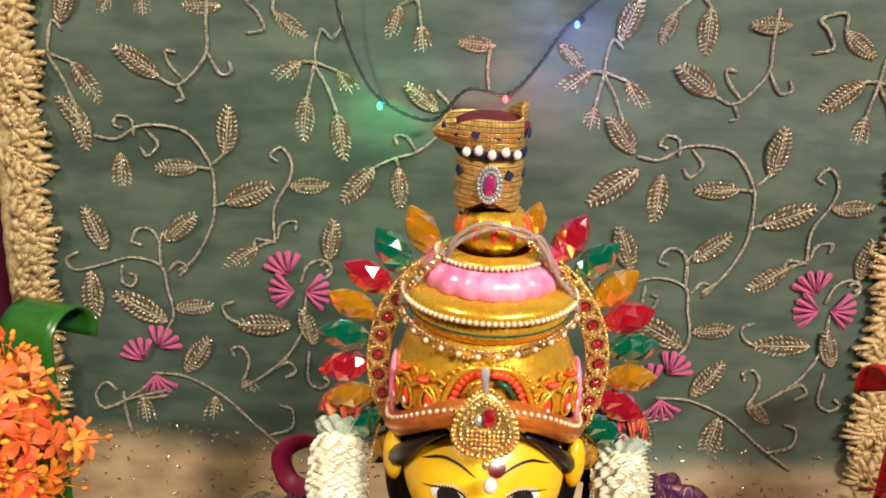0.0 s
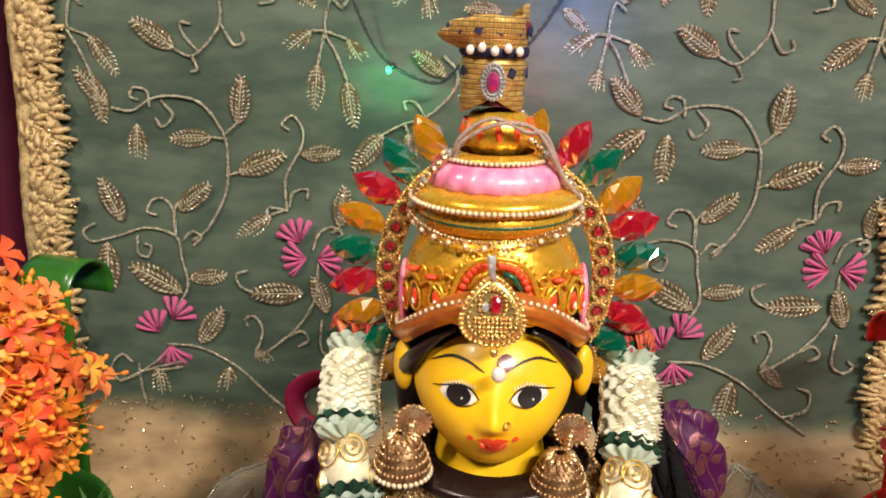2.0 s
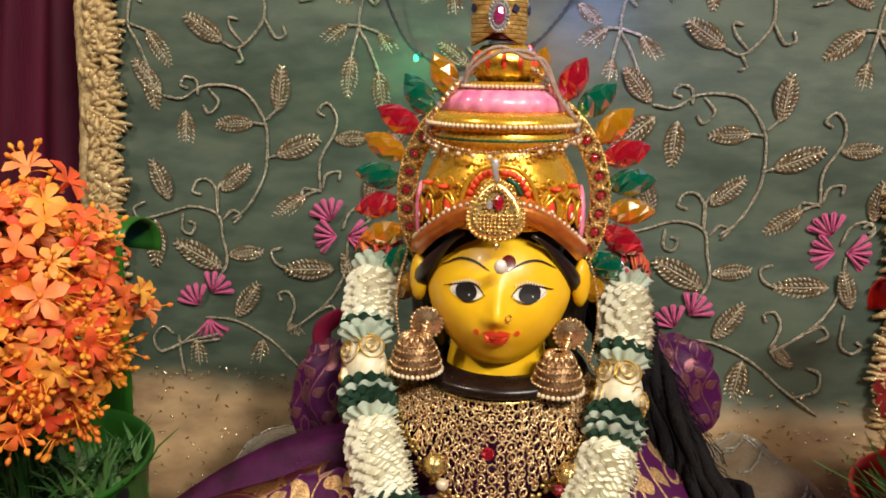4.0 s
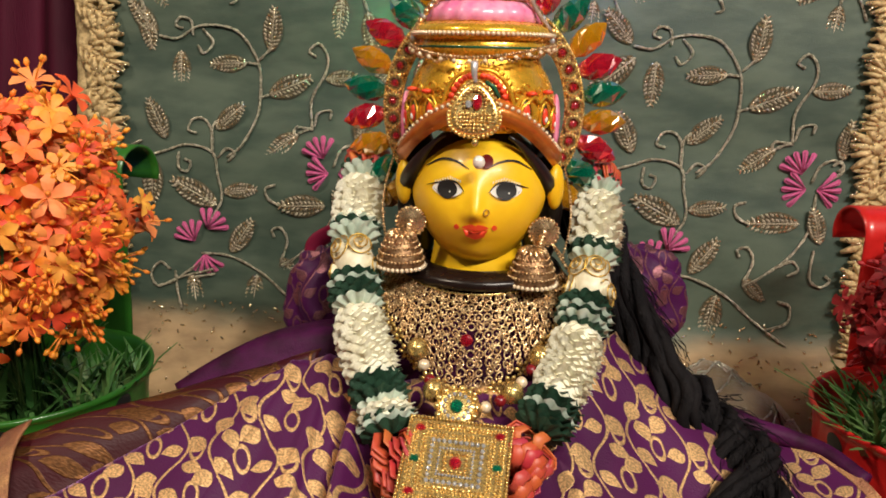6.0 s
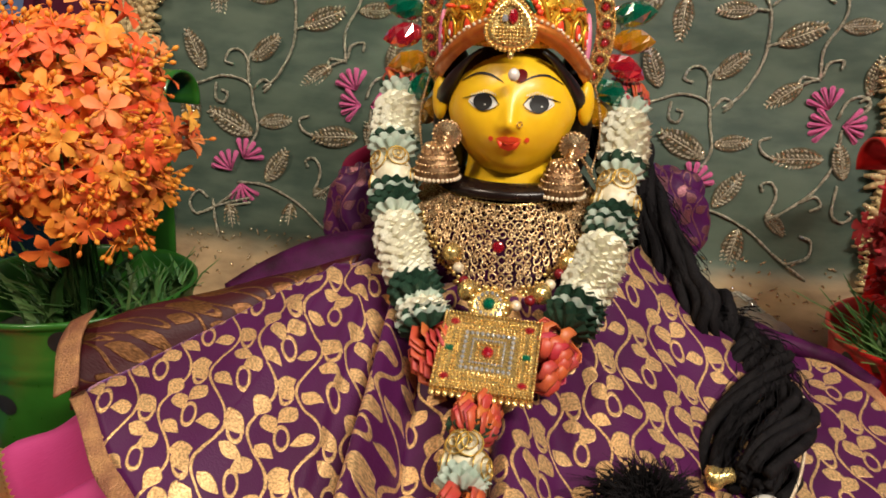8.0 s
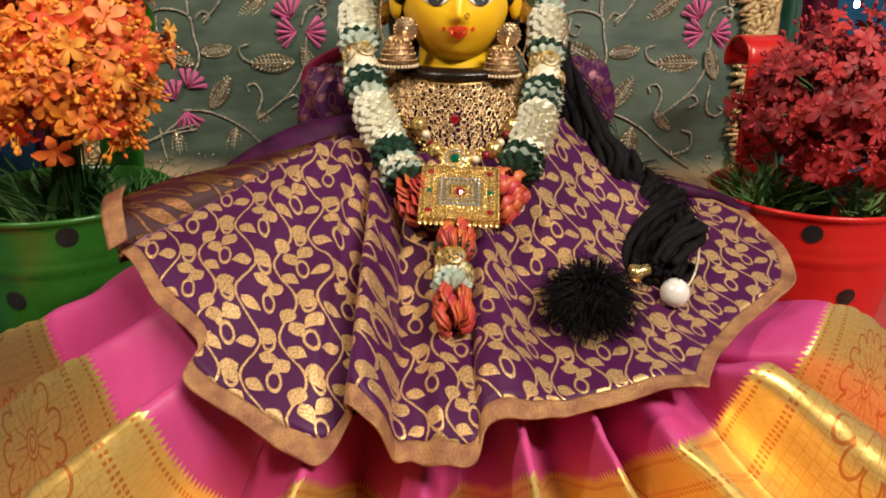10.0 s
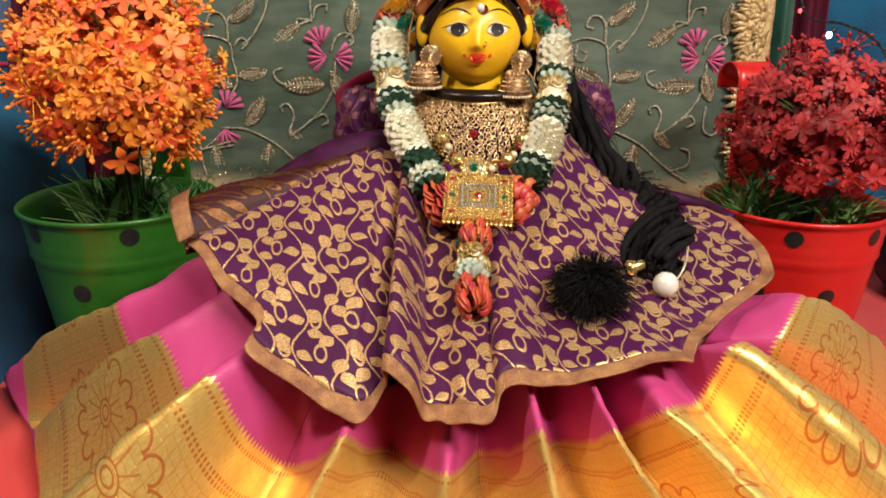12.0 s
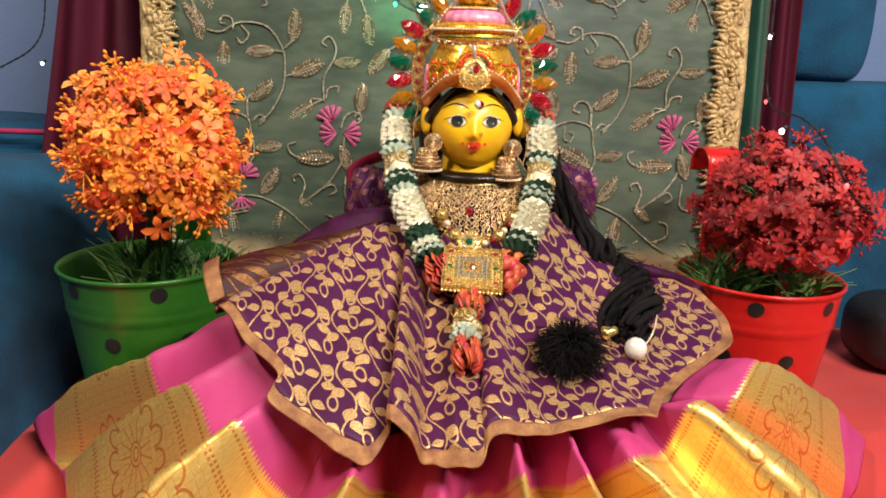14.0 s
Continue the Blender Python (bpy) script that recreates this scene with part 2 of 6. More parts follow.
CREAMPEARL = mat("cream_bead", (0.80, 0.66, 0.48), (0.7, 0.52, 0.34), 200, 0.3, 0.2, coat=0.4)
HAIR = mat("black_hair", (0.006, 0.005, 0.006), (0.012, 0.010, 0.011), 150, 0.8, 0.0, 0.6, 900, stretch=(1, 1, 0.15))
HAIR.node_tree.nodes["Principled BSDF"].inputs["Specular IOR Level"].default_value = 0.12


def gem_mat(name, c):
    m = mat(name, c, tuple(x * 0.7 for x in c), 150, 0.0, 0.0, 0.0, 300, coat=1.0)
    m.node_tree.nodes["Principled BSDF"].inputs["Metallic"].default_value = 0.25
    m.node_tree.nodes["Principled BSDF"].inputs["Transmission Weight"].default_value = 0.5
    m.node_tree.nodes["Principled BSDF"].inputs["IOR"].default_value = 1.62
    m.node_tree.nodes["Principled BSDF"].inputs["Specular IOR Level"].default_value = 0.9
    return m


RUBY, AMBER, EMERALD = gem_mat("red_crystal", (0.78, 0.012, 0.045)), gem_mat("amber_crystal", (0.95, 0.42, 0.01)), gem_mat("green_crystal", (0.0, 0.24, 0.13))
WHITESTONE = gem_mat("clear_stone", (0.85, 0.85, 0.88))
PINKSTONE = gem_mat("pink_stone", (0.85, 0.05, 0.32))
def dull(m, level):
    m.node_tree.nodes["Principled BSDF"].inputs["Specular IOR Level"].default_value = level
    return m


REDCLOTH = mat("red_cloth", (0.70, 0.045, 0.04), (0.60, 0.03, 0.03), 9, 0.75, 0.0, 0.4, 700, sheen=0.2)
BLUEPLUSH = mat("blue_plush", (0.002, 0.085, 0.19), (0.001, 0.04, 0.10), 14, 0.95, 0.0, 0.8, 260, sheen=0.02)
WALLBLUE = mat("pale_blue_wall_paint", (0.20, 0.29, 0.55), (0.16, 0.24, 0.47), 3, 0.85, 0.0, 0.15, 180)
# for surfaces out of view, kept dark so they bounce little light
ROOMWALL = mat("dark_unseen_wall", (0.11, 0.095, 0.08), (0.09, 0.078, 0.068), 3, 0.9, 0.0, 0.15, 180)
FLOORTILE = mat("grey_floor_tile", (0.35, 0.33, 0.30), (0.28, 0.26, 0.24), 4, 0.4)
MAROON = dull(mat("maroon_satin", (0.075, 0.004, 0.020), (0.045, 0.003, 0.012), 14, 0.65, 0.0, 0.3, 500, stretch=(3, 1, 0.3)), 0.2)
GREENSATIN = mat("dark_green_satin", (0.004, 0.075, 0.045), (0.003, 0.05, 0.03), 14, 0.5, 0.0, 0.3, 500, sheen=0.3)
PURPLE = purple_brocade("purple_silk_with_gold_leaves", (0.088, 0.007, 0.082), (0.036, 0.002, 0.016), (0.86, 0.52, 0.24), 0.35)
# maroon reverse; the fold's shade is put into its dark ground and leaf gold
SHADEDMAROON = purple_brocade("shaded_maroon_silk_with_leaves", (0.060, 0.004, 0.008), (0.025, 0.002, 0.004), (0.17, 0.070, 0.024), 0.0)
HEMGOLD = mat("woven_gold_edge", (0.58, 0.30, 0.13), (0.34, 0.14, 0.08), 90, 0.48, 0.55, 0.7, 1100, fine=0.5)
PURPLEPLAIN = dull(mat("plain_purple_silk", (0.055, 0.004, 0.042), (0.022, 0.002, 0.014), 60, 0.6, 0.0, 0.2, 700), 0.15)
PURPLEFAINT = purple_brocade("dim_purple_silk_with_leaves", (0.075, 0.006, 0.075), (0.040, 0.003, 0.030), (0.26, 0.10, 0.12), 0.1)
PINKSILK = pink_silk("pink_silk_with_gold_border")
POTGREEN = mat("green_painted_tin", (0.030, 0.15, 0.016), (0.022, 0.11, 0.012), 20, 0.32, 0.0, 0.06, 200, coat=0.3)
POTRED = mat("red_painted_tin", (0.62, 0.018, 0.016), (0.54, 0.014, 0.012), 20, 0.32, 0.0, 0.06, 200, coat=0.3)
DOTBLACK = mat("black_paint_dot", (0.010, 0.010, 0.010), (0.02, 0.02, 0.02), 60, 0.4)
SOIL = mat("dark_foam", (0.03, 0.025, 0.02), (0.015, 0.02, 0.01), 120, 0.9, 0.0, 0.8, 400)
ORANGEFLOWER = mat("orange_cloth_petals", (0.90, 0.28, 0.04), (0.80, 0.14, 0.05), 90, 0.6, 0.0, 0.2, 500, rnd=[(0.80, 0.045, 0.02), (0.85, 0.10, 0.018), (0.90, 0.30, 0.10), (0.92, 0.48, 0.05), (0.82, 0.075, 0.03), (0.90, 0.33, 0.02), (0.84, 0.09, 0.03)])
REDFLOWER = mat("red_cloth_petals", (0.42, 0.02, 0.025), (0.25, 0.012, 0.02), 90, 0.6, 0.0, 0.2, 500, rnd=[(0.55, 0.020, 0.018), (0.34, 0.012, 0.018), (0.60, 0.045, 0.035), (0.14, 0.006, 0.01), (0.46, 0.018, 0.020)])
STEMGREEN = mat("green_plastic_leaves", (0.05, 0.14, 0.03), (0.015, 0.06, 0.012), 60, 0.5, 0.0, 0.2, 400, rnd=[(0.025, 0.09, 0.02), (0.08, 0.20, 0.045), (0.17, 0.24, 0.08)], island=True)
PALEGREEN = mat("pale_green_plastic_leaves", (0.22, 0.32, 0.10), (0.10, 0.20, 0.05), 60, 0.5)


# ---- building helpers ----
class Geo:
    """Collects vertices and faces of one mesh; each face keeps a material slot."""

    def __init__(self):
        self.v, self.f, self.s, self.uv = [], [], [], []

    def add(self, verts, faces, slot=0):
        o = len(self.v)
        self.v += [tuple(p) for p in verts]
        self.f += [tuple(o + i for i in f) for f in faces]
        self.s += [slot] * len(faces)
        return self

    def grid(self, rows, close_u=False, slot=0, cap0=False, cap1=False):
        n, m = len(rows), len(rows[0])
        vs = [p for r in rows for p in r]
        fs = []
        for i in range(n - 1):
            for j in range(m if close_u else m - 1):
                k = (j + 1) % m
                fs.append((i * m + j, i * m + k, (i + 1) * m + k, (i + 1) * m + j))
        if cap0:
            fs.append(tuple(range(m - 1, -1, -1)))
        if cap1:
            fs.append(tuple((n - 1) * m + j for j in range(m)))
        return self.add(vs, fs, slot)

    def lathe(self, profile, center=(0, 0, 0), n=32, slot=0, wave=None, sy=1.0, cap0=False, cap1=False):
        rows = []
        for r, z in profile:
            row = []
            for j in range(n):
                a = 2 * math.pi * j / n
                rr = r * (wave(a, z) if wave else 1.0)
                row.append((center[0] + rr * math.cos(a), center[1] + sy * rr * math.sin(a), center[2] + z))
            rows.append(row)
        return self.grid(rows, True, slot, cap0, cap1)

    def tube(self, pts, radius, n=8, slot=0, flat=1.0):
        pts = [Vector(p) for p in pts]
        rows, up = [], None
        for i, p in enumerate(pts):
            d = (pts[min(i + 1, len(pts) - 1)] - pts[max(i - 1, 0)]).normalized()
            if up is None:
                up = d.orthogonal().normalized()
            up = (up - d * up.dot(d)).normalized()
            w = d.cross(up)
            r = radius(i / max(1, len(pts) - 1)) if callable(radius) else radius
            rows.append([p + (up * math.cos(2 * math.pi * j / n) * flat + w * math.sin(2 * math.pi * j / n)) * r for j in range(n)])
        return self.grid(rows, True, slot, True, True)

    def ball(self, c, r, n=10, slot=0, m=None):
        r = r if isinstance(r, (tuple, list)) else (r, r, r)
        rows = []
        k = max(4, n // 2 + 1)
        for i in range(k + 1):
            t = math.pi * (i / k)
            st = max(0.02, math.sin(t))
            rows.append([Vector((r[0] * st * math.cos(2 * math.pi * j / n), r[1] * st * math.sin(2 * math.pi * j / n), -r[2] * math.cos(t))) for j in range(n)])
        if m:
            rows = [[m @ p for p in row] for row in rows]
        c = Vector(c)
        return self.grid([[p + c for p in row] for row in rows], True, slot, True, True)

    def box(self, c, s, m=None, slot=0):
        vs = []
        for x in (-1, 1):
            for y in (-1, 1):
                for z in (-1, 1):
                    p = Vector((x * s[0] / 2, y * s[1] / 2, z * s[2] / 2))
                    vs.append((m @ p if m else p) + Vector(c))
        return self.add(vs, [(0, 1, 3, 2), (4, 6, 7, 5), (0, 4, 5, 1), (2, 3, 7, 6), (0, 2, 6, 4), (1, 5, 7, 3)], slot)

    def mesh(self, name, mats, smooth=True):
        me = bpy.data.meshes.new(name)
        me.from_pydata(self.v, [], self.f)
        for m in mats if isinstance(mats, (list, tuple)) else [mats]:
            me.materials.append(m)
        me.polygons.foreach_set("material_index", self.s)
        if self.uv:
            layer = me.uv_layers.new(name="UVMap")
            for lp in me.loops:
                layer.data[lp.index].uv = self.uv[lp.vertex_index]
        if smooth:
            me.polygons.foreach_set("use_smooth", [True] * len(me.polygons))
        me.validate()
        me.update()
        return me


def part(name, geo, material, parent, label="", smooth=True, kind=""):
    """One mesh object under a thing or a part."""
    me = geo if isinstance(geo, bpy.types.Mesh) else geo.mesh(name, material, smooth)
    ob = new(name, me)
    ob.parent = parent
    return tagged(ob, label, kind=kind)


def thing(name, label, category, group="", at=(0, 0, 0)):
    ob = new(name)
    ob.location = at
    ob.empty_display_size = 0.01
    return tagged(ob, label, category, group)


def solo(name, geo, material, label, category="", kind="", smooth=True, group=""):
    return tagged(new(name, geo.mesh(name, material, smooth)), label, category, group, kind)


def curve(pts, n):
    """n+1 points along a smooth line through pts (Catmull-Rom)."""
    pts = [Vector(p) for p in pts]
    ext = [2 * pts[0] - pts[1]] + pts + [2 * pts[-1] - pts[-2]]
    out = []
    for i in range(n + 1):
        t = i / n * (len(pts) - 1)
        k = min(int(t), len(pts) - 2)
        f = t - k
        a, b, c, d = ext[k:k + 4]
        out.append(0.5 * (2 * b + (c - a) * f + (2 * a - 5 * b + 4 * c - d) * f * f + (3 * b - a - 3 * c + d) * f ** 3))
    return out


def rise(x):
    x = min(1.0, max(0.0, x))
    return x * x * (3 - 2 * x)


# ---- room and seat ----
solo("floor", Geo().box((0, -0.6, -0.47), (4.2, 3.6, 0.1)), FLOORTILE, "grey tiled room floor", kind="structure", smooth=False)
# ceiling and three walls out of view, added to close the room
solo("ceiling", Geo().box((0, -0.6, 2.35), (4.2, 3.6, 0.1)), ROOMWALL, "unseen ceiling, coloured dark to cut bounced light", kind="structure", smooth=False)
solo("wall_back", Geo().box((0, 0.75, 0.94), (4.2, 0.1, 2.72)), WALLBLUE, "pale blue painted wall behind the sofa", kind="structure", smooth=False)
solo("wall_front", Geo().box((0, -2.45, 0.94), (4.2, 0.1, 2.72)), ROOMWALL, "unseen room wall, coloured dark to cut bounced light", kind="structure", smooth=False)
solo("wall_west", Geo().box((-2.15, -0.6, 0.94), (0.1, 3.6, 2.72)), ROOMWALL, "unseen room wall, coloured dark to cut bounced light", kind="structure", smooth=False)
solo("wall_east", Geo().box((2.15, -0.6, 0.94), (0.1, 3.6, 2.72)), ROOMWALL, "unseen room wall, coloured dark to cut bounced light", kind="structure", smooth=False)

# red cloth over the seat, with soft creases
g = Geo()
rows = []
for i in range(61):
    y = -0.62 + 1.02 * i / 60
    row = []
    for j in range(81):
        x = -0.95 + 1.9 * j / 80
        h = 0.004 * noise.noise((x * 5, y * 9, 0)) + 0.002 * noise.noise((x * 17, y * 23, 4))
        edge = max(0, -y - 0.58)
        row.append((x, y, h - 0.004 - edge * 4))
    rows.append(row)
g.grid(rows)
solo("red_seat_cloth", g, REDCLOTH, "bright red cloth spread over the sofa seat", "cloth")

sofa = thing("sofa", "deep blue plush sofa with rounded arm and back cushions", "sofa")


def cushion(cx, cy, cz, sx, sy, sz, pw=0.35, seed=0):
    """A soft rounded block."""
    g = Geo()
    rows = []
    for i in range(25):
        t = -math.pi / 2 + math.pi * i / 24
        row = []
        for j in range(40):
            a = 2 * math.pi * j / 40
            f = lambda q: math.copysign(abs(q) ** pw, q)
            p = Vector((f(math.cos(t)) * f(math.cos(a)) * sx / 2, f(math.cos(t)) * f(math.sin(a)) * sy / 2, f(math.sin(t)) * sz / 2))
            p *= 1 + 0.035 * noise.noise(p * 9 + Vector((seed, 0, 0)))
            row.append(p + Vector((cx, cy, cz)))
        rows.append(row)
    return g.grid(rows, True, 0, True, True)


part("seat_base", Geo().box((0, -0.1, -0.215), (2.0, 1.02, 0.40)), BLUEPLUSH, sofa, smooth=False)
part("arm", cushion(-0.575, 0.06, 0.06, 0.24, 0.80, 0.40, 0.5, 2), BLUEPLUSH, sofa, "rounded blue plush arm")
part("back_cushion", cushion(-0.64, 0.50, 0.11, 0.40, 0.22, 0.34, 0.45, 5), BLUEPLUSH, sofa)
part("back_cushion", cushion(0.554, 0.53, 0.547, 0.133, 0.16, 0.36, 0.30, 7), BLUEPLUSH, sofa)
part("back_cushion", cushion(0.64, 0.53, 0.149, 0.50, 0.20, 0.439, 0.30, 9), BLUEPLUSH, sofa)
part("back_cushion", cushion(0.0, 0.47, 0.10, 0.84, 0.20, 0.30, 0.38, 11), BLUEPLUSH, sofa)
part("piping", Geo().tube(curve([(-0.86, 0.40, 0.262), (-0.7, 0.385, 0.268), (-0.52, 0.385, 0.266), (-0.45, 0.40, 0.25)], 20), 0.004), mat("crimson_cord", (0.45, 0.02, 0.10), None, 100, 0.6), sofa, "crimson cord piping")


# ---- hanging cloths ----
def drop_cloth(name, x0, x1, y, z0, z1, folds, amp, material, label, skew=0.0):
    g = Geo()
    rows = []
    for i in range(31):
        v = i / 30
        z = z0 + (z1 - z0) * v
        row = []
        for j in range(41):
            u = j / 40
            x = x0 + (x1 - x0) * u + skew * (1 - v) * (1 - u)
            yy = y + (z - 0.289) * 0.0875 + amp * math.sin(u * folds * 6.283 + 1.1 * math.sin(v * 2.2)) * (0.7 + 0.3 * math.sin(v * 3))
            row.append((x, yy, z))
        rows.append(row)
    g.grid(rows)
    ob = solo(name, g, material, label, "curtain")
    md = ob.modifiers.new("thick", "SOLIDIFY")
    md.thickness = 0.0012
    return ob


drop_cloth("maroon_curtain", -0.440, -0.402, 0.325, 0.0, 0.95, 2.3, 0.012, MAROON, "maroon satin curtain hanging in folds beside the backdrop", -0.15)
drop_cloth("green_curtain", 0.372, 0.408, 0.325, 0.0, 0.95, 1.0, 0.006, GREENSATIN, "narrow dark green satin strip at the backdrop edge")
drop_cloth("maroon_curtain", 0.412, 0.455, 0.34, 0.0, 0.95, 1.4, 0.008, MAROON, "narrow maroon satin curtain beside the green strip")


# ---- statue: head, painted crown and pot finial in one mesh ----
AX = -0.005
HC = Vector((-0.004, -0.008, 0.3280))
LIFT = math.radians(5)


def head_point(a, t):
    """Surface of the head: a turns round (0 is the front), t runs from chin (-1) to top (1)."""
    ct = math.sqrt(max(0.0, 1 - t * t))
    wide = 0.0364 * (1.0 - 0.15 * rise((0.05 - t) / 0.9))
    deep = 0.040
    x = math.sin(a) * ct ** 0.85 * wide
    y = -math.cos(a) * ct ** 0.85 * deep
    z = t * 0.0375
    if math.cos(a) > 0:
        sx = x / 0.0375
        # nose ridge and tip
        nz = (z + 0.0068) / 0.012
        nose = math.exp(-(sx / 0.105) ** 2) * (0.0034 * math.exp(-(nz / 0.45) ** 2) + 0.0030 * rise((nz + 0.5) / 0.5) * (1 - rise((nz - 0.4) / 1.5)))
        wing = 0.0016 * math.exp(-((abs(sx) - 0.13) / 0.07) ** 2 - ((z + 0.0085) / 0.0035) ** 2)
        chin = 0.0020 * math.exp(-(sx / 0.3) ** 2 - ((z + 0.031) / 0.006) ** 2)
        lips = 0.0018 * math.exp(-(sx / 0.26) ** 2 - ((z + 0.0160) / 0.005) ** 2)
        cheek = 0.0012 * math.exp(-((abs(sx) - 0.5) / 0.25) ** 2 - ((z + 0.009) / 0.010) ** 2)
        sock = -0.0012 * math.exp(-((abs(sx) - 0.40) / 0.22) ** 2 - ((z - 0.005) / 0.005) ** 2)
        y -= nose + wing + chin + lips + cheek + sock
    # the face looks up a little
    y, z = y * math.cos(LIFT) + z * math.sin(LIFT), z * math.cos(LIFT) - y * math.sin(LIFT)
    return Vector((x, y, z)) + HC


def face_at(x, z, off=0.0004):
    """A point of the face at a place across and above its middle."""
    t = max(-0.98, min(0.98, z / 0.0375))
    wide = 0.0364 * (1.0 - 0.15 * rise((0.05 - t) / 0.9)) * math.sqrt(1 - t * t) ** 0.85
    p = head_point(math.asin(max(-0.99, min(0.99, x / wide))), t)
    return p + Vector((0, -off, 0))


st = Geo()
st.grid([[head_point(2 * math.pi * j / 180, math.sin(-1.5 + 3.0 * i / 130)) for j in range(180)] for i in range(131)], True, 0, True, True)
# painted hair: it parts over the brow and falls behind the cheeks
for n, f in enumerate(st.f):
    c = sum((Vector(st.v[i]) for i in f), Vector()) / len(f) - HC
    x = abs(c.x - 0.001)
    if c.y > 0.004 + 0.10 * min(0, c.z) or (c.z > 0.0325 - 16.5 * x * x and c.z > 0.002):
        st.s[n] = 1
st.lathe([(0.0275, -0.052), (0.0262, -0.044), (0.0248, -0.036), (0.0240, -0.024)], (HC.x, -0.004, 0.3315), 32, 0)


def spot(outline, slot, off, rings=3):
    """A painted patch on the face, from its outline."""
    cx = sum(p[0] for p in outline) / len(outline)
    cz = sum(p[1] for p in outline) / len(outline)
    rows = [[face_at(cx + (x - cx) * k / rings, cz + (z - cz) * k / rings, off) for x, z in outline] for k in range(rings, 0, -1)]
    rows.append([face_at(cx, cz, off)] * len(outline))
    st.grid(rows, True, slot)


def almond(cx, cz, w, h, tilt=0.0, n=24, tail=0.25):
    out = []
    for i in range(n):
        a = 2 * math.pi * i / n
        x = math.cos(a)
        z = math.sin(a) * (1 - 0.35 * abs(x) ** 2.5)
        out.append((cx + w * x, cz + h * z + tilt * x * w))
    return out


def stroke(pts, w, slot, off):
    """A painted line on the face that thins out at its ends."""
    c = curve([(x, z, 0) for x, z in pts], 16)
    rows = [[], []]
    for i, p in enumerate(c):
        d = (c[min(i + 1, 16)] - c[max(i - 1, 0)]).normalized()
        ww = w * (0.15 + 0.85 * math.sin(math.pi * min(0.98, max(0.02, i / 16))) ** 0.7)
        rows[0].append(face_at(p.x - d.y * ww, p.y + d.x * ww, off))
        rows[1].append(face_at(p.x + d.y * ww, p.y - d.x * ww, off))
    st.grid(rows, False, slot)


for sd in (-1, 1):
    spot(almond(sd * 0.0149, 0.0044, 0.0080, 0.0040, 0.03 * sd), 2, 0.0006)
    spot([(sd * 0.0149 + 0.0052 * math.cos(i * 0.2618), 0.0046 + 0.0044 * math.sin(i * 0.2618)) for i in range(24)], 10, 0.0011)
    # tiny white patch that imitates a glint on the iris
    spot(almond(sd * 0.0149 + 0.0014, 0.0034, 0.0004, 0.0004), 2, 0.0014, 2)
    stroke([(sd * 0.0060, 0.0034), (sd * 0.0098, 0.0078), (sd * 0.0149, 0.0089), (sd * 0.0190, 0.0078), (sd * 0.0262, 0.0058)], 0.00055, 10, 0.0010)
    stroke([(sd * 0.0062, 0.0032), (sd * 0.0105, 0.0008), (sd * 0.0165, 0.0004), (sd * 0.0225, 0.0050)], 0.00022, 10, 0.0010)
    stroke([(sd * 0.0042, 0.0150), (sd * 0.0115, 0.0187), (sd * 0.0190, 0.0192), (sd * 0.0275, 0.0150)], 0.00055, 10, 0.0008)
    for i in range(11):
        x = sd * (0.0080 + 0.0013 * i)
        stroke([(x, 0.0094 - 0.00035 * abs(i - 4)), (x + sd * 0.0005, 0.0113 - 0.00045 * abs(i - 4))], 0.00026, 2, 0.0010)
    spot(almond(sd * 0.0096, -0.0144, 0.0014, 0.0014), 3, 0.0006, 2)
    # ears
    m = Matrix.Rotation(sd * -0.5, 3, "Z")
    st.ball((HC.x + sd * 0.0412, -0.011, 0.333), (0.0042, 0.0065, 0.0125), 14, 0, m)
    st.ball((HC.x + sd * 0.0422, -0.0125, 0.331), (0.0020, 0.0030, 0.0085), 10, 3, m)
    # hair at the temples and behind the ears
    st.ball((HC.x + sd * 0.0350, 0.010, 0.322), (0.0125, 0.016, 0.042), 20, 1)
    st.tube([(AX + sd * 0.0395 * math.sin(b), -0.0405 * math.cos(b), 0.3495 + 0.0165 * math.cos(b) ** 2 - 0.020 * math.sin(b) ** 3) for b in [0.42 + 1.3 * i / 16 for i in range(17)]], lambda t: 0.0010 + 0.0042 * rise(t * 1.6), 10, 1)
# lips
spot([(-0.0072, -0.0142), (-0.0045, -0.0130), (-0.0014, -0.0124), (0, -0.0132), (0.0014, -0.0124), (0.0045, -0.0130), (0.0072, -0.0142), (0.0036, -0.0156), (0, -0.0160), (-0.0036, -0.0156)], 3, 0.0013)
spot([(-0.0066, -0.0148), (-0.0035, -0.0159), (0, -0.0163), (0.0035, -0.0159), (0.0066, -0.0148), (0.0046, -0.0190), (0, -0.0206), (-0.0046, -0.0190)], 3, 0.0017)
# red mark between the brows
spot([(0.0045 + 0.0034 * math.cos(i * 0.393), 0.0190 + 0.0034 * math.sin(i * 0.393)) for i in range(16)], 7, 0.0016)

# crown dome, rim, lotus and bun, turned about the axis
C0 = (AX, 0.0, 0.0)
st.lathe([(0.0385, 0.3635), (0.0406, 0.3660), (0.0412, 0.370), (0.0395, 0.381), (0.0358, 0.390), (0.0322, 0.396), (0.0305, 0.400)], C0, 56, 4)
st.lathe([(0.0320, 0.400), (0.0345, 0.403), (0.0350, 0.406), (0.0330, 0.409)], C0, 56, 4)
st.lathe([(0.0346, 0.4042), (0.0354, 0.4050), (0.0346, 0.4058)], C0, 56, 6)
st.lathe([(0.0330, 0.408), (0.0365, 0.410), (0.0372, 0.4125), (0.0360, 0.415), (0.0330, 0.4165), (0.0285, 0.4180), (0.0255, 0.4190)], C0, 56, 4)
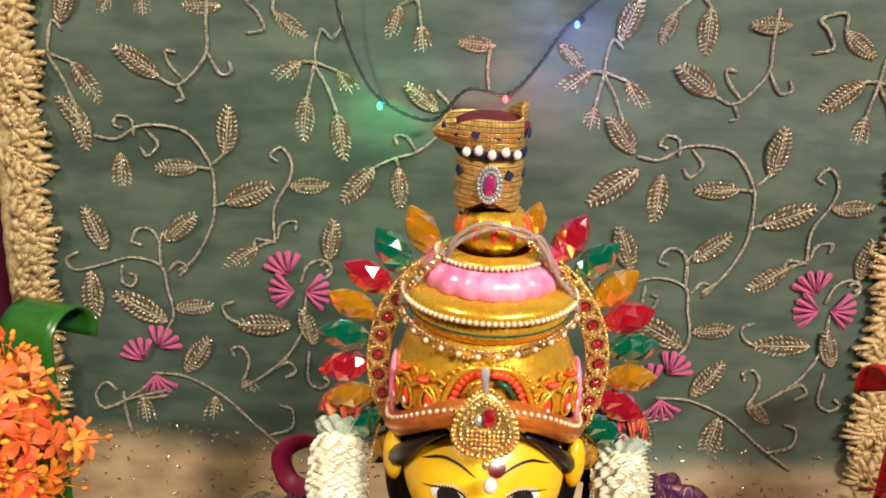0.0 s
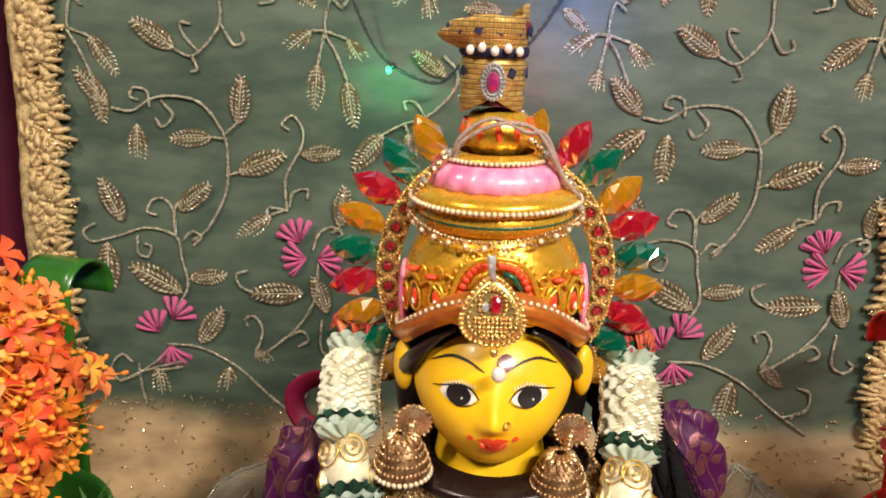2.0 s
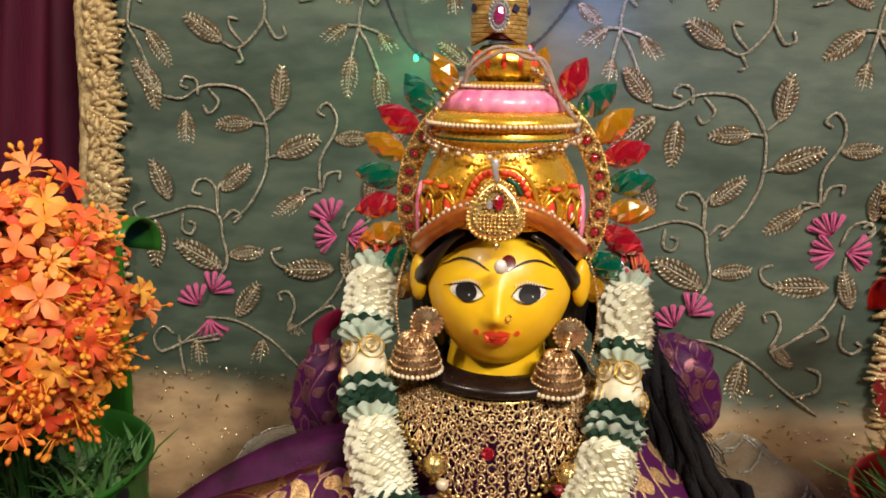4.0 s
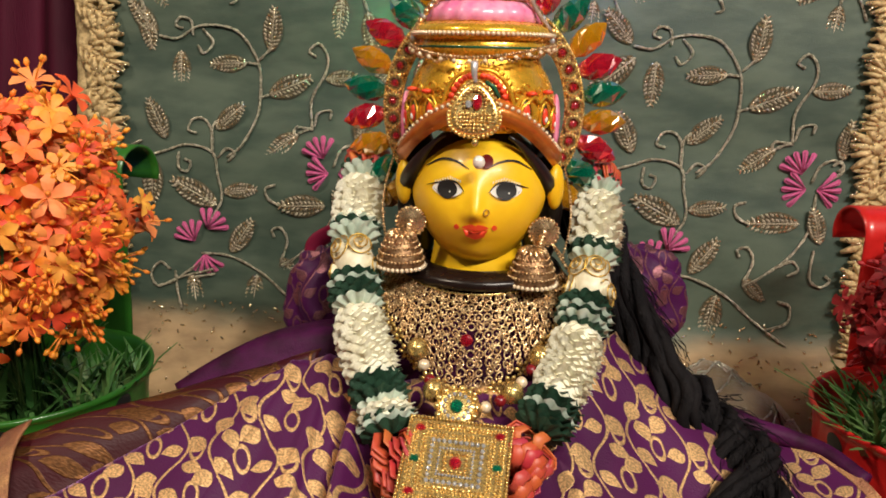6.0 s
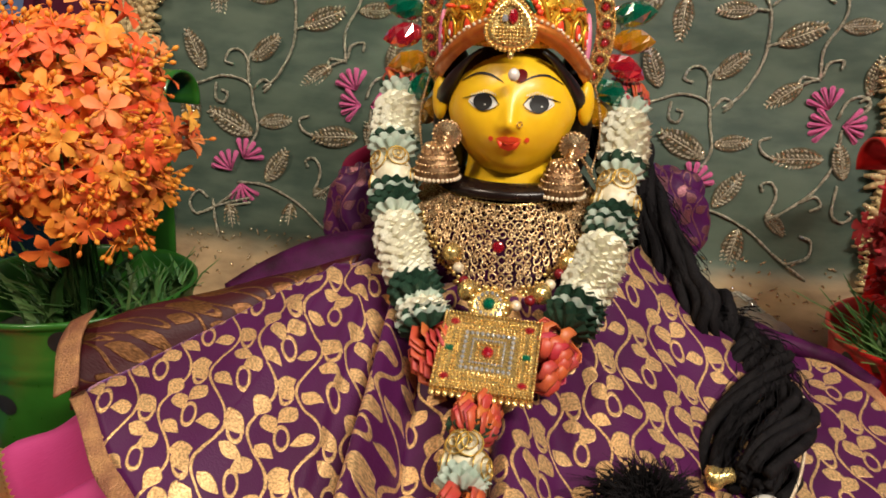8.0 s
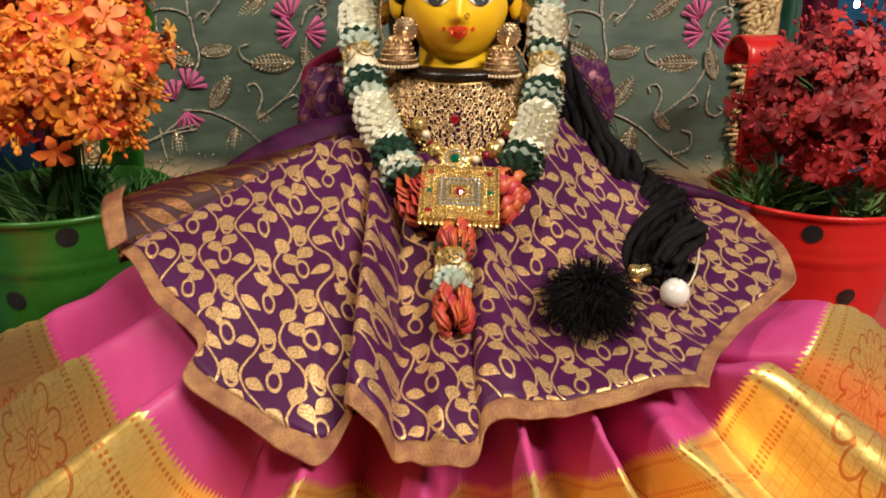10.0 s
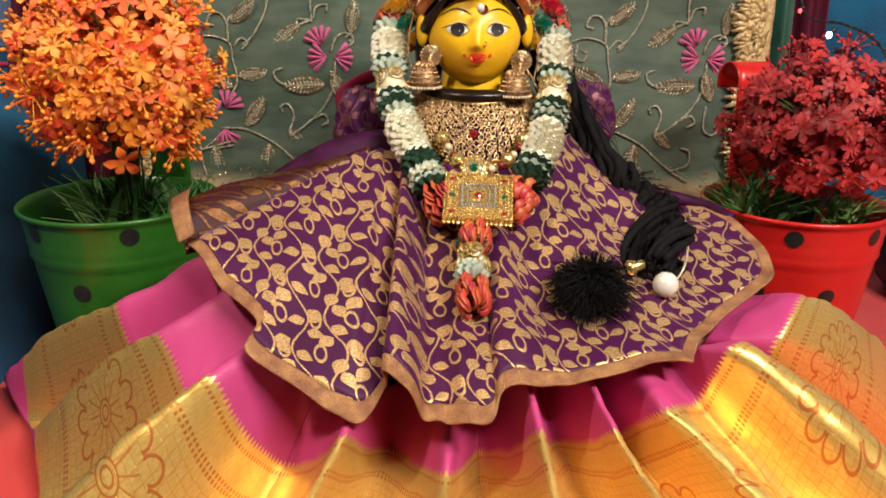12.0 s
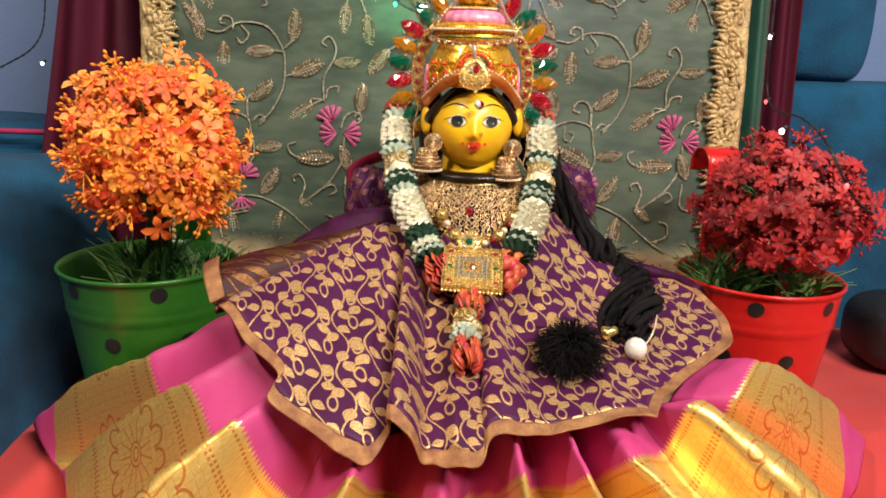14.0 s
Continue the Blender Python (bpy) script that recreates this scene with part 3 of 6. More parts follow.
st.lathe([(0.0262, 0.4165), (0.0292, 0.4180), (0.0280, 0.4235), (0.0235, 0.4275), (0.0205, 0.4280)], C0, 84, 5, lambda a, z: 1 + 0.045 * abs(math.sin(a * 9)))
st.lathe([(0.0215, 0.4272), (0.0235, 0.4290), (0.0215, 0.4308), (0.0165, 0.4315)], C0, 48, 4)
st.lathe([(0.0115, 0.4310), (0.0150, 0.4345), (0.0156, 0.4390), (0.0145, 0.4440), (0.0110, 0.4485), (0.004, 0.4495)], C0, 60, 4, lambda a, z: 1 + 0.03 * math.cos(a * 12))
for i in range(12):
    a = 2 * math.pi * i / 12
    st.tube([(AX + r * math.cos(a), r * math.sin(a), z) for r, z in ((0.0143, 0.4345), (0.0153, 0.440), (0.0138, 0.446))], lambda t: 0.0016 * math.sin(math.pi * (0.15 + 0.7 * t)), 6, 3)
# beaded bands on the crown
for r, z, b in ((0.0375, 0.4115, 0.00125), (0.0238, 0.4292, 0.0011)):
    n = int(2 * math.pi * r / (b * 2.0))
    for i in range(n):
        a = 2 * math.pi * i / n
        if math.sin(a) < 0.35:
            st.ball((AX + r * math.cos(a), r * math.sin(a), z), b, 6, 8)
# visor over the brow: a wavy raised band
rows = []
for i in range(9):
    v = i / 8
    row = []
    for j in range(49):
        a = -1.75 + 3.5 * j / 48
        lift = 0.0165 * math.cos(a) ** 2 - 0.011 * abs(math.sin(a)) ** 3
        r = 0.0402 + 0.0048 * math.sin(math.pi * v) + 0.001 * (1 - v)
        row.append((AX + r * math.sin(a), -r * math.cos(a) * 1.06, 0.3530 + lift + v * 0.0125))
    rows.append(row)
st.grid(rows, False, 9)
for j in range(46):
    a = -1.65 + 3.3 * j / 45
    lift = 0.0165 * math.cos(a) ** 2 - 0.011 * abs(math.sin(a)) ** 3
    st.ball((AX + 0.0440 * math.sin(a), -0.0470 * math.cos(a), 0.3530 + lift + 0.0098), 0.0011, 6, 8)
# painted petals and drops on the dome
for a, z, sl in ((-0.95, 0.372, 6), (-0.62, 0.3745, 6), (0.62, 0.3745, 6), (0.95, 0.372, 6), (-1.2, 0.369, 6), (1.2, 0.369, 6)):
    n = Vector((math.sin(a), -math.cos(a), 0))
    m = Matrix.Rotation(a, 3, "Z")
    st.tube([Vector((AX, 0, z)) + n * 0.0415 + m @ Vector((0.0040 * math.sin(i * 0.3927) * (1 - 0.3 * math.cos(i * 0.3927)), 0, 0.0064 * math.cos(i * 0.3927))) for i in range(17)], 0.0008, 6, 4)
    st.ball(Vector((AX, 0, z)) + n * 0.0405, (0.0036, 0.0016, 0.0058), 12, 6, m)
    st.ball(Vector((AX, 0, z - 0.0006)) + n * 0.0416, (0.0024, 0.0012, 0.0044), 10, 3, m)
    st.ball(Vector((AX, 0, z - 0.0022)) + n * 0.0424, (0.0012, 0.0008, 0.0018), 8, 2, m)
for sd in (-1, 1):
    # raised gold arch with red enamel pads inside it, and a green pad on one flank
    arc = curve([(0.0, 0.3945, 0), (0.20, 0.3930, 0), (0.36, 0.3865, 0), (0.45, 0.376, 0), (0.47, 0.366, 0)], 24)
    st.tube([(AX + sd * math.sin(p.x) * (0.0412 - 0.10 * max(0, p.y - 0.383)), -math.cos(p.x) * (0.0412 - 0.10 * max(0, p.y - 0.383)) * 1.01, p.y) for p in arc], 0.0012, 8, 4)
    for p in arc[2::2]:
        m = Matrix.Rotation(sd * p.x, 3, "Z")
        q, z = p.x * 0.84, 0.366 + (p.y - 0.366) * 0.90
        st.ball((AX + sd * math.sin(q) * 0.0405, -math.cos(q) * 0.0410, z), (0.0018, 0.0011, 0.0016), 8, 3 if p.y > 0.374 else 4, m)
    for p in arc[::2]:
        q, z = p.x * 1.13, 0.366 + (p.y - 0.366) * 1.05
        st.ball((AX + sd * math.sin(q) * 0.0408, -math.cos(q) * 0.0405, z), 0.0011, 7, 4)
    st.tube([(AX + sd * math.sin(b) * 0.0405, -math.cos(b) * 0.0415, z) for b, z in ((0.08, 0.3885), (0.18, 0.3865), (0.26, 0.381))], 0.0012, 8, 6 if sd > 0 else 4)
    st.tube([(AX + sd * math.sin(b) * 0.0412, -math.cos(b) * 0.0418, z) for b, z in ((0.52, 0.364), (0.56, 0.376), (0.74, 0.3815), (0.84, 0.378), (0.95, 0.3815), (1.10, 0.3795), (1.25, 0.375))], 0.0010, 8, 4)
    for b, z in ((0.52, 0.3835), (0.62, 0.386), (0.86, 0.3845), (1.06, 0.383)):
        st.tube([(AX + sd * math.sin(b + 0.05 * math.cos(i * 0.6)) * 0.0402, -math.cos(b + 0.05 * math.cos(i * 0.6)) * 0.0406, z + 0.0018 * math.sin(i * 0.6)) for i in range(9)], 0.0006, 6, 4)
    for b, z in ((0.70, 0.383), (1.02, 0.3835)):
        st.ball((AX + sd * math.sin(b) * 0.041, -math.cos(b) * 0.041, z), (0.003, 0.002, 0.0012), 8, 3)
    st.ball((AX + sd * 0.0402, -0.003, 0.366), (0.0028, 0.011, 0.016), 14, 5)
solo("deity_statue", st, [SKIN, BLACK, EYEWHITE, LIP, GOLD, PINKPAINT, GREENPAINT, mat("deep_red_enamel", (0.16, 0.004, 0.006), None, 90, 0.2, coat=0.6), CREAMPEARL, ORANGEPAINT, mat("black_line_paint", (0.008, 0.006, 0.006), None, 60, 0.55)],
     "yellow-faced goddess statue with painted gold lotus crown", "statue")


# ---- draped silks ----
def sheet(geo_rows, uvs):
    g = Geo()
    g.grid(geo_rows)
    g.uv = [p for r in uvs for p in r]
    return g


def fan(inner, hem, ns, nt, shape, v0=None, lo=0.0, hi=1.0):
    """A cloth spread between an inner line and a hem; UV in metres, v = 0 at the hem unless v0 is given."""
    a, b = curve(inner, ns), curve(hem, ns)
    rows = [[None] * (ns + 1) for _ in range(nt + 1)]
    uvs = [[None] * (ns + 1) for _ in range(nt + 1)]
    run = 0.0
    for i in range(ns + 1):
        if i:
            run += (b[i] - b[i - 1]).length
        d = (b[i] - a[i]).length
        for k in range(nt + 1):
            t = lo + (hi - lo) * k / nt
            p = a[i].lerp(b[i], t)
            rows[k][i] = p + shape(i / ns, t, p)
            # the cloth is gathered at the inner line, so the pattern keeps its size
            uvs[k][i] = (p.x + 0.3 * (p.z - 0.2), -p.y * 1.02 - 0.35 * p.z) if v0 is None else (run * (0.55 + 0.45 * t), t * d - v0(i / ns))
    return sheet(rows, uvs)


def thick(ob, h):
    md = ob.modifiers.new("thick", "SOLIDIFY")
    md.thickness = h
    return ob


PURPLE_IN = [(-0.100, -0.064, 0.243), (-0.088, -0.060, 0.246), (-0.069, -0.056, 0.246), (-0.045, -0.058, 0.240), (-0.012, -0.060, 0.236), (0.022, -0.058, 0.238), (0.050, -0.045, 0.246), (0.070, -0.020, 0.252), (0.085, 0.010, 0.250)]
PURPLE_HEM = [(-0.198, -0.156, 0.203), (-0.172, -0.184, 0.187), (-0.145, -0.207, 0.171), (-0.149, -0.226, 0.163), (-0.120, -0.237, 0.147), (-0.096, -0.245, 0.133), (-0.079, -0.245, 0.127), (-0.066, -0.229, 0.138), (-0.067, -0.241, 0.156),
              (-0.054, -0.250, 0.146), (-0.044, -0.250, 0.131), (-0.033, -0.248, 0.127), (-0.019, -0.254, 0.130), (-0.006, -0.258, 0.132), (0.002, -0.244, 0.144), (0.024, -0.238, 0.143), (0.042, -0.233, 0.145), (0.072, -0.229, 0.149), (0.112, -0.223, 0.151),
              (0.124, -0.210, 0.152), (0.140, -0.186, 0.155), (0.167, -0.157, 0.157), (0.204, -0.130, 0.170), (0.213, -0.105, 0.177), (0.212, -0.080, 0.183), (0.200, -0.052, 0.191), (0.184, -0.030, 0.196)]


def purple_folds(s, t, p):
    z = 0.0
    for c, w, h in ((0.06, 0.020, 0.003), (0.14, 0.018, -0.003), (0.20, 0.016, 0.004), (0.285, 0.020, -0.009), (0.325, 0.016, 0.009), (0.40, 0.020, -0.006), (0.455, 0.020, 0.006), (0.52, 0.012, -0.006), (0.56, 0.018, 0.006), (0.62, 0.018, -0.004), (0.68, 0.02, 0.004)):
        z += h * math.exp(-((s - c) / w) ** 2) * math.sin(math.pi * min(1.0, 0.12 + 0.80 * t)) ** 0.8
    z += (0.0035 * noise.noise((p.x * 22, p.y * 22, 1.0)) + 0.0015 * noise.noise((p.x * 60, p.y * 45, 4.0))) * t
    z += 0.0022 * math.sin(s * 61 + 3 * math.sin(s * 17)) * t ** 4
    z -= 0.012 * math.exp(-((s - 0.47) / 0.10) ** 2) * math.sin(math.pi * min(1.0, t * 1.15))
    sag = -0.017 * math.sin(math.pi * t) ** 0.8 * rise((s - 0.52) / 0.15)
    return Vector((0.25 * z * math.cos(s * 31), 0, z + sag))


drape = thing("purple_silk_drape", "purple silk drape woven with gold leaves, spread over the skirt", "drape")
thick(part("front_panel", fan(PURPLE_IN, PURPLE_HEM, 260, 44, purple_folds, None, 0.0, 0.945), PURPLE, drape), 0.001)
thick(part("gold_border", fan(PURPLE_IN, PURPLE_HEM, 260, 8, purple_folds, None, 0.945, 1.0), HEMGOLD, drape, "plain woven gold border"), 0.0013)
thick(part("gold_border", fan([(-0.219, -0.116, 0.222), (-0.213, -0.138, 0.215), (-0.203, -0.160, 0.204)], [(-0.207, -0.112, 0.228), (-0.202, -0.134, 0.221), (-0.193, -0.156, 0.209)], 16, 6, lambda s, t, q: Vector((0, 0, 0.0030 + 0.003 * math.sin(math.pi * s)))), HEMGOLD, drape), 0.001)


def roll_folds(s, t, p):
    return Vector((0, 0, 0.007 * math.sin(math.pi * t) - 0.006 * math.exp(-((t - 0.72) / 0.12) ** 2) + 0.003 * noise.noise((p.x * 30, p.y * 30, 7))))


thick(part("turned_back_fold", fan([(-0.082, -0.046, 0.247), (-0.124, -0.068, 0.240), (-0.155, -0.088, 0.236), (-0.180, -0.104, 0.232), (-0.216, -0.118, 0.223)],
                                   [(-0.084, -0.066, 0.236), (-0.112, -0.088, 0.223), (-0.138, -0.110, 0.212), (-0.168, -0.130, 0.202), (-0.201, -0.152, 0.196)], 60, 18, roll_folds, lambda q: 0.0), SHADEDMAROON, drape, "maroon reverse of the silk folded over, coloured dark as in shade"), 0.001)


def puff(g, c, r, seed):
    rows = []
    for i in range(25):
        t = math.pi * (0.01 + 0.98 * i / 24)
        row = []
        for j in range(40):
            a = 2 * math.pi * j / 40
            d = Vector((math.sin(t) * math.cos(a), math.sin(t) * math.sin(a), -math.cos(t)))
            k = 1 + 0.13 * math.sin(a * 7 + 2 * math.sin(t * 3 + seed)) * math.sin(t) + 0.12 * noise.noise(d * 2 + Vector((seed, 0, 0)))
            row.append(Vector((d.x * r[0], d.y * r[1], d.z * r[2])) * k + Vector(c))
        rows.append(row)
    g.grid(rows, True, 0, True, True)


# puffed silk at the shoulders and the plain roll behind the shoulder
def planar(g):
    g.uv = [(v[0] * 1.3, v[2] * 1.3 + 0.02) for v in g.v]
    return g


g = Geo()
puff(g, (-0.094, 0.012, 0.252), (0.025, 0.024, 0.034), 2)
part("shoulder_puff", planar(g), PURPLEFAINT, drape)
g = Geo()
puff(g, (0.090, 0.040, 0.256), (0.034, 0.022, 0.034), 6)
part("shoulder_puff", planar(g), PURPLEFAINT, drape)
sleeve = curve([(-0.052, -0.034, 0.238), (-0.075, -0.036, 0.242), (-0.102, -0.043, 0.239), (-0.126, -0.055, 0.231), (-0.150, -0.072, 0.222)], 40)
rows = []
for i, c in enumerate(sleeve):
    d = (sleeve[min(i + 1, 40)] - sleeve[max(i - 1, 0)]).normalized()
    u = d.cross(Vector((0, 0, 1))).normalized()
    w = u.cross(d)
    r = 0.0175 * math.sin(math.pi * (0.22 + 0.62 * i / 40)) ** 0.5
    rows.append([c + (u * math.cos(a) + w * math.sin(a)) * r * (1 + 0.09 * noise.noise((math.cos(a) * 1.6, math.sin(a) * 1.6, i * 0.10)) + 0.03 * math.sin(a * 5 + i * 0.21)) for a in [2 * math.pi * j / 36 for j in range(36)]])
part("sleeve_roll", Geo().grid(rows, True, 0, True, True), PURPLEPLAIN, drape, "plain purple gathered roll")
thick(part("gathered_roll", fan([(-0.070, 0.010, 0.215), (-0.108, -0.010, 0.205), (-0.142, -0.030, 0.196), (-0.168, -0.050, 0.190), (-0.205, -0.080, 0.182)],
                                [(-0.082, -0.045, 0.246), (-0.124, -0.067, 0.239), (-0.155, -0.087, 0.235), (-0.180, -0.103, 0.231), (-0.214, -0.117, 0.222)], 60, 14, roll_folds, lambda q: 0.0), SHADEDMAROON, drape, "maroon silk gathered behind the shoulder, coloured dark as in shade"), 0.001)
edge = curve([(0.092, 0.010, 0.236), (0.120, -0.004, 0.212), (0.153, -0.018, 0.203), (0.184, -0.028, 0.197), (0.203, -0.052, 0.192)], 40)
part("rolled_edge", Geo().tube([p + Vector((0, 0, 0.0015 * noise.noise((p.x * 60, 0, 1)))) for p in edge], lambda t: 0.0075 - 0.003 * t, 12), PURPLEPLAIN, drape, "rolled plain purple edge")
# body under the silk
body = Geo()
body.lathe([(0.17, 0.0), (0.16, 0.08), (0.12, 0.16), (0.075, 0.225), (0.055, 0.262), (0.046, 0.280), (0.040, 0.283)], (-0.003, 0.02, 0), 40, cap0=True, cap1=True)
solo("pot_stand", body, PURPLEPLAIN, "cloth-wrapped pot stand that carries the statue", "stand")
g = Geo()
g.lathe([(0.030, -0.004), (0.044, -0.003), (0.0465, 0.0), (0.044, 0.003), (0.030, 0.004)], (-0.003, -0.004, 0.2865), 48)
solo("pot_rim_ring", g, mat("dark_brown_metal", (0.014, 0.006, 0.005), (0.01, 0.005, 0.004), 60, 0.3, 0.1), "dark brown pot lip below the statue's neck", "ring")

# Fold lines of the skirt from left to right: under the drape, where the gold border starts, and at the hem.
# Ridges and valleys alternate; the side pleats lie over one another like the slats of a fan.
SPOKES = [
    ((-0.176, -0.075, 0.182), (-0.258, -0.088, 0.112), (-0.420, 0.030, 0.006)),
    ((-0.185, -0.118, 0.190), (-0.264, -0.121, 0.146), (-0.428, 0.004, 0.022)),
    ((-0.176, -0.140, 0.176), (-0.242, -0.136, 0.088), (-0.388, -0.045, 0.006)),
    ((-0.163, -0.162, 0.180), (-0.219, -0.172, 0.148), (-0.350, -0.105, 0.026)),
    ((-0.146, -0.180, 0.156), (-0.188, -0.202, 0.108), (-0.318, -0.175, 0.006)),
    ((-0.138, -0.195, 0.164), (-0.169, -0.232, 0.149), (-0.300, -0.285, 0.030)),
    ((-0.124, -0.195, 0.142), (-0.153, -0.228, 0.110), (-0.262, -0.345, 0.014)),
    ((-0.112, -0.198, 0.118), (-0.134, -0.204, 0.070), (-0.225, -0.365, 0.005)),
    ((-0.080, -0.205, 0.128), (-0.091, -0.249, 0.117), (-0.160, -0.430, 0.026)),
    ((-0.060, -0.160, 0.104), (-0.067, -0.182, 0.066), (-0.118, -0.415, 0.006)),
    ((-0.026, -0.200, 0.120), (-0.031, -0.254, 0.095), (-0.056, -0.460, 0.026)),
    ((-0.004, -0.160, 0.104), (-0.007, -0.184, 0.064), (-0.010, -0.440, 0.006)),
    ((0.018, -0.205, 0.140), (0.022, -0.258, 0.127), (0.032, -0.470, 0.026)),
    ((0.036, -0.162, 0.108), (0.046, -0.186, 0.074), (0.078, -0.440, 0.006)),
    ((0.054, -0.200, 0.142), (0.067, -0.252, 0.122), (0.126, -0.450, 0.026)),
    ((0.072, -0.164, 0.110), (0.086, -0.190, 0.080), (0.172, -0.410, 0.006)),
    ((0.084, -0.190, 0.142), (0.099, -0.238, 0.128), (0.222, -0.400, 0.028)),
    ((0.112, -0.168, 0.136), (0.132, -0.204, 0.116), (0.268, -0.318, 0.008)),
    ((0.114, -0.178, 0.138), (0.140, -0.220, 0.160), (0.290, -0.290, 0.034)),
    ((0.134, -0.165, 0.132), (0.162, -0.204, 0.150), (0.312, -0.200, 0.024)),
    ((0.150, -0.145, 0.126), (0.182, -0.174, 0.116), (0.330, -0.118, 0.008)),
    ((0.154, -0.152, 0.136), (0.190, -0.182, 0.150), (0.346, -0.104, 0.028)),
    ((0.185, -0.110, 0.148), (0.220, -0.145, 0.164), (0.408, -0.010, 0.020)),
    ((0.190, -0.085, 0.136), (0.228, -0.120, 0.128), (0.425, 0.020, 0.006)),
]


def skirt_grid(spokes, per, nin, nout):
    """Rows from under the drape to the hem; UV in metres, v = 0 where the border starts."""
    rows, uvs = [], []
    mids = curve([q[1] for q in spokes], per * (len(spokes) - 1))
    run = [0.0]
    for i in range(1, len(mids)):
        run.append(run[-1] + (mids[i] - mids[i - 1]).length)
    for k in range(nin + nout + 1):
        line, vs = [], []
        for a, b, c in spokes:
            a, b, c = Vector(a), Vector(b), Vector(c)
            if k <= nin:
                f = k / nin
                line.append(a.lerp(b, f))
                vs.append((f - 1) * (b - a).length)
            else:
                f = (k - nin) / nout
                p = b.lerp(c, f)
                p.z += (0.012 if b.z > 0.118 or abs(b.x) < 0.1 else -0.014) * math.sin(math.pi * f)
                line.append(p)
                vs.append(f * (c - b).length)
        pts = curve(line, per * (len(spokes) - 1))
        vv = curve([(v, 0, 0) for v in vs], per * (len(spokes) - 1))
        row = []
        for i, p in enumerate(pts):
            q = p + Vector((0, 0, 0.0030 * noise.noise((p.x * 30, p.y * 30, 3)) + 0.0016 * noise.noise((p.x * 75, p.y * 75, 9))))
            q.z = max(q.z, 0.0045)
            row.append(q)
        rows.append(row)
        uvs.append([(run[i], vv[i].x + 0.002 * noise.noise((run[i] * 40, 0, 2))) for i in range(len(pts))])
    return rows, uvs


saree = thing("pink_silk_skirt", "pink silk skirt with wide gold woven border, pleated on the seat", "skirt")
FOLDS, VALLEYS = [], [0]
for i, q in enumerate(SPOKES):
    if i in (8, 10, 12, 14):
        # the middle pleats are narrow ridges with steep flanks
        side = lambda j: tuple(tuple(u + (v - u) * w for u, v, w in zip(p, r, (0.38, 0.45, 0.55))) for p, r in zip(q, SPOKES[j]))
        FOLDS += [side(i - 1), q, side(i + 1)]
    else:
        FOLDS.append(q)
    if i in (2, 4, 7, 9, 11, 13, 15, 17, 20, 23):
        VALLEYS.append(len(FOLDS) - 1)
SK, SKUV = skirt_grid(FOLDS, 14, 14, 44)
for a, b in zip(VALLEYS, VALLEYS[1:]):
    thick(part("pleat", sheet([r[a * 14:b * 14 + 1] for r in SK], [r[a * 14:b * 14 + 1] for r in SKUV]), PINKSILK, saree), 0.001)


# ---- plant pots ----
def tin_pot(name, label, at, paint, turn, dots, hook):
    pot = thing(name, label, "plant pot", "tin plant pots")
    pot.matrix_world = pose(*at, 0, 0, turn)
    R1, R0, H = 0.0835, 0.060, 0.178
    rad = lambda z: R0 + (R1 - R0) * z / H
    prof = [(0.0, 0.0), (R0 - 0.002, 0.0), (R0, 0.002)]
    for z in np.linspace(0.004, H - 0.005, 44):
        rib = sum(0.0016 * math.exp(-((z - c) / 0.0016) ** 2) for c in (0.138, 0.143, 0.148))
        prof.append((rad(z) + rib, float(z)))
    prof += [(R1 + 0.0005, H - 0.004), (R1 + 0.0022, H - 0.002), (R1 + 0.0024, H), (R1 + 0.001, H + 0.0015), (R1 - 0.0012, H), (R1 - 0.003, H - 0.006), (rad(0.12) - 0.002, 0.12)]
    part("bucket", Geo().lathe(prof, n=72), paint, pot)
    part("planting_foam", Geo().lathe([(rad(0.135) - 0.003, 0.135), (0.05, 0.140), (0.0, 0.142)], n=40, wave=lambda a, z: 1 + 0.02 * math.sin(5 * a)), SOIL, pot)
    for az, z in dots:
        g = Geo()
        rows = []
        for i in range(4):
            rows.append([])
            for j in range(24):
                k = 2 * math.pi * j / 24
                dz, da = 0.0078 * (1 - i / 3.0) * math.sin(k), 0.0078 * (1 - i / 3.0) * math.cos(k) / rad(z)
                r = rad(z + dz) + 0.0006
                rows[-1].append((r * math.sin(az + da), -r * math.cos(az + da), z + dz))
        g.grid(rows, True)
        part("painted_dot", g, DOTBLACK, pot, "round black painted dot")
    # flat hook that rises at the back and curls over
    path = [(0.084, 0.150), (0.087, 0.20), (0.088, hook - 0.017)]
    for i in range(13):
        a = math.pi - math.pi * 1.12 * i / 12
        path.append((0.108 + 0.020 * math.cos(a), hook + 0.020 * math.sin(a)))
    rows = [[(x, y, z) for y, z in path] for x in np.linspace(-0.021, 0.021, 7)]
    thick(part("hanging_hook", Geo().grid(rows), paint, pot), 0.0018)
    return pot


tin_pot("tin_plant_pot", "green tin pot with black dots holding orange flowers", (-0.318, 0.045, 0.004), POTGREEN, -14, [(0.66, 0.165), (0.08, 0.115), (-0.38, 0.165), (1.0, 0.115), (-1.2, 0.115), (1.6, 0.165), (0.9, 0.06), (-0.7, 0.06)], 0.302)
tin_pot("tin_plant_pot", "red tin pot with black dots holding red flowers", (0.312, 0.070, -0.004), POTRED, 9, [(-0.56, 0.163), (0.39, 0.163), (-0.08, 0.108), (-0.9, 0.108), (1.1, 0.108), (-1.5, 0.163)], 0.278)


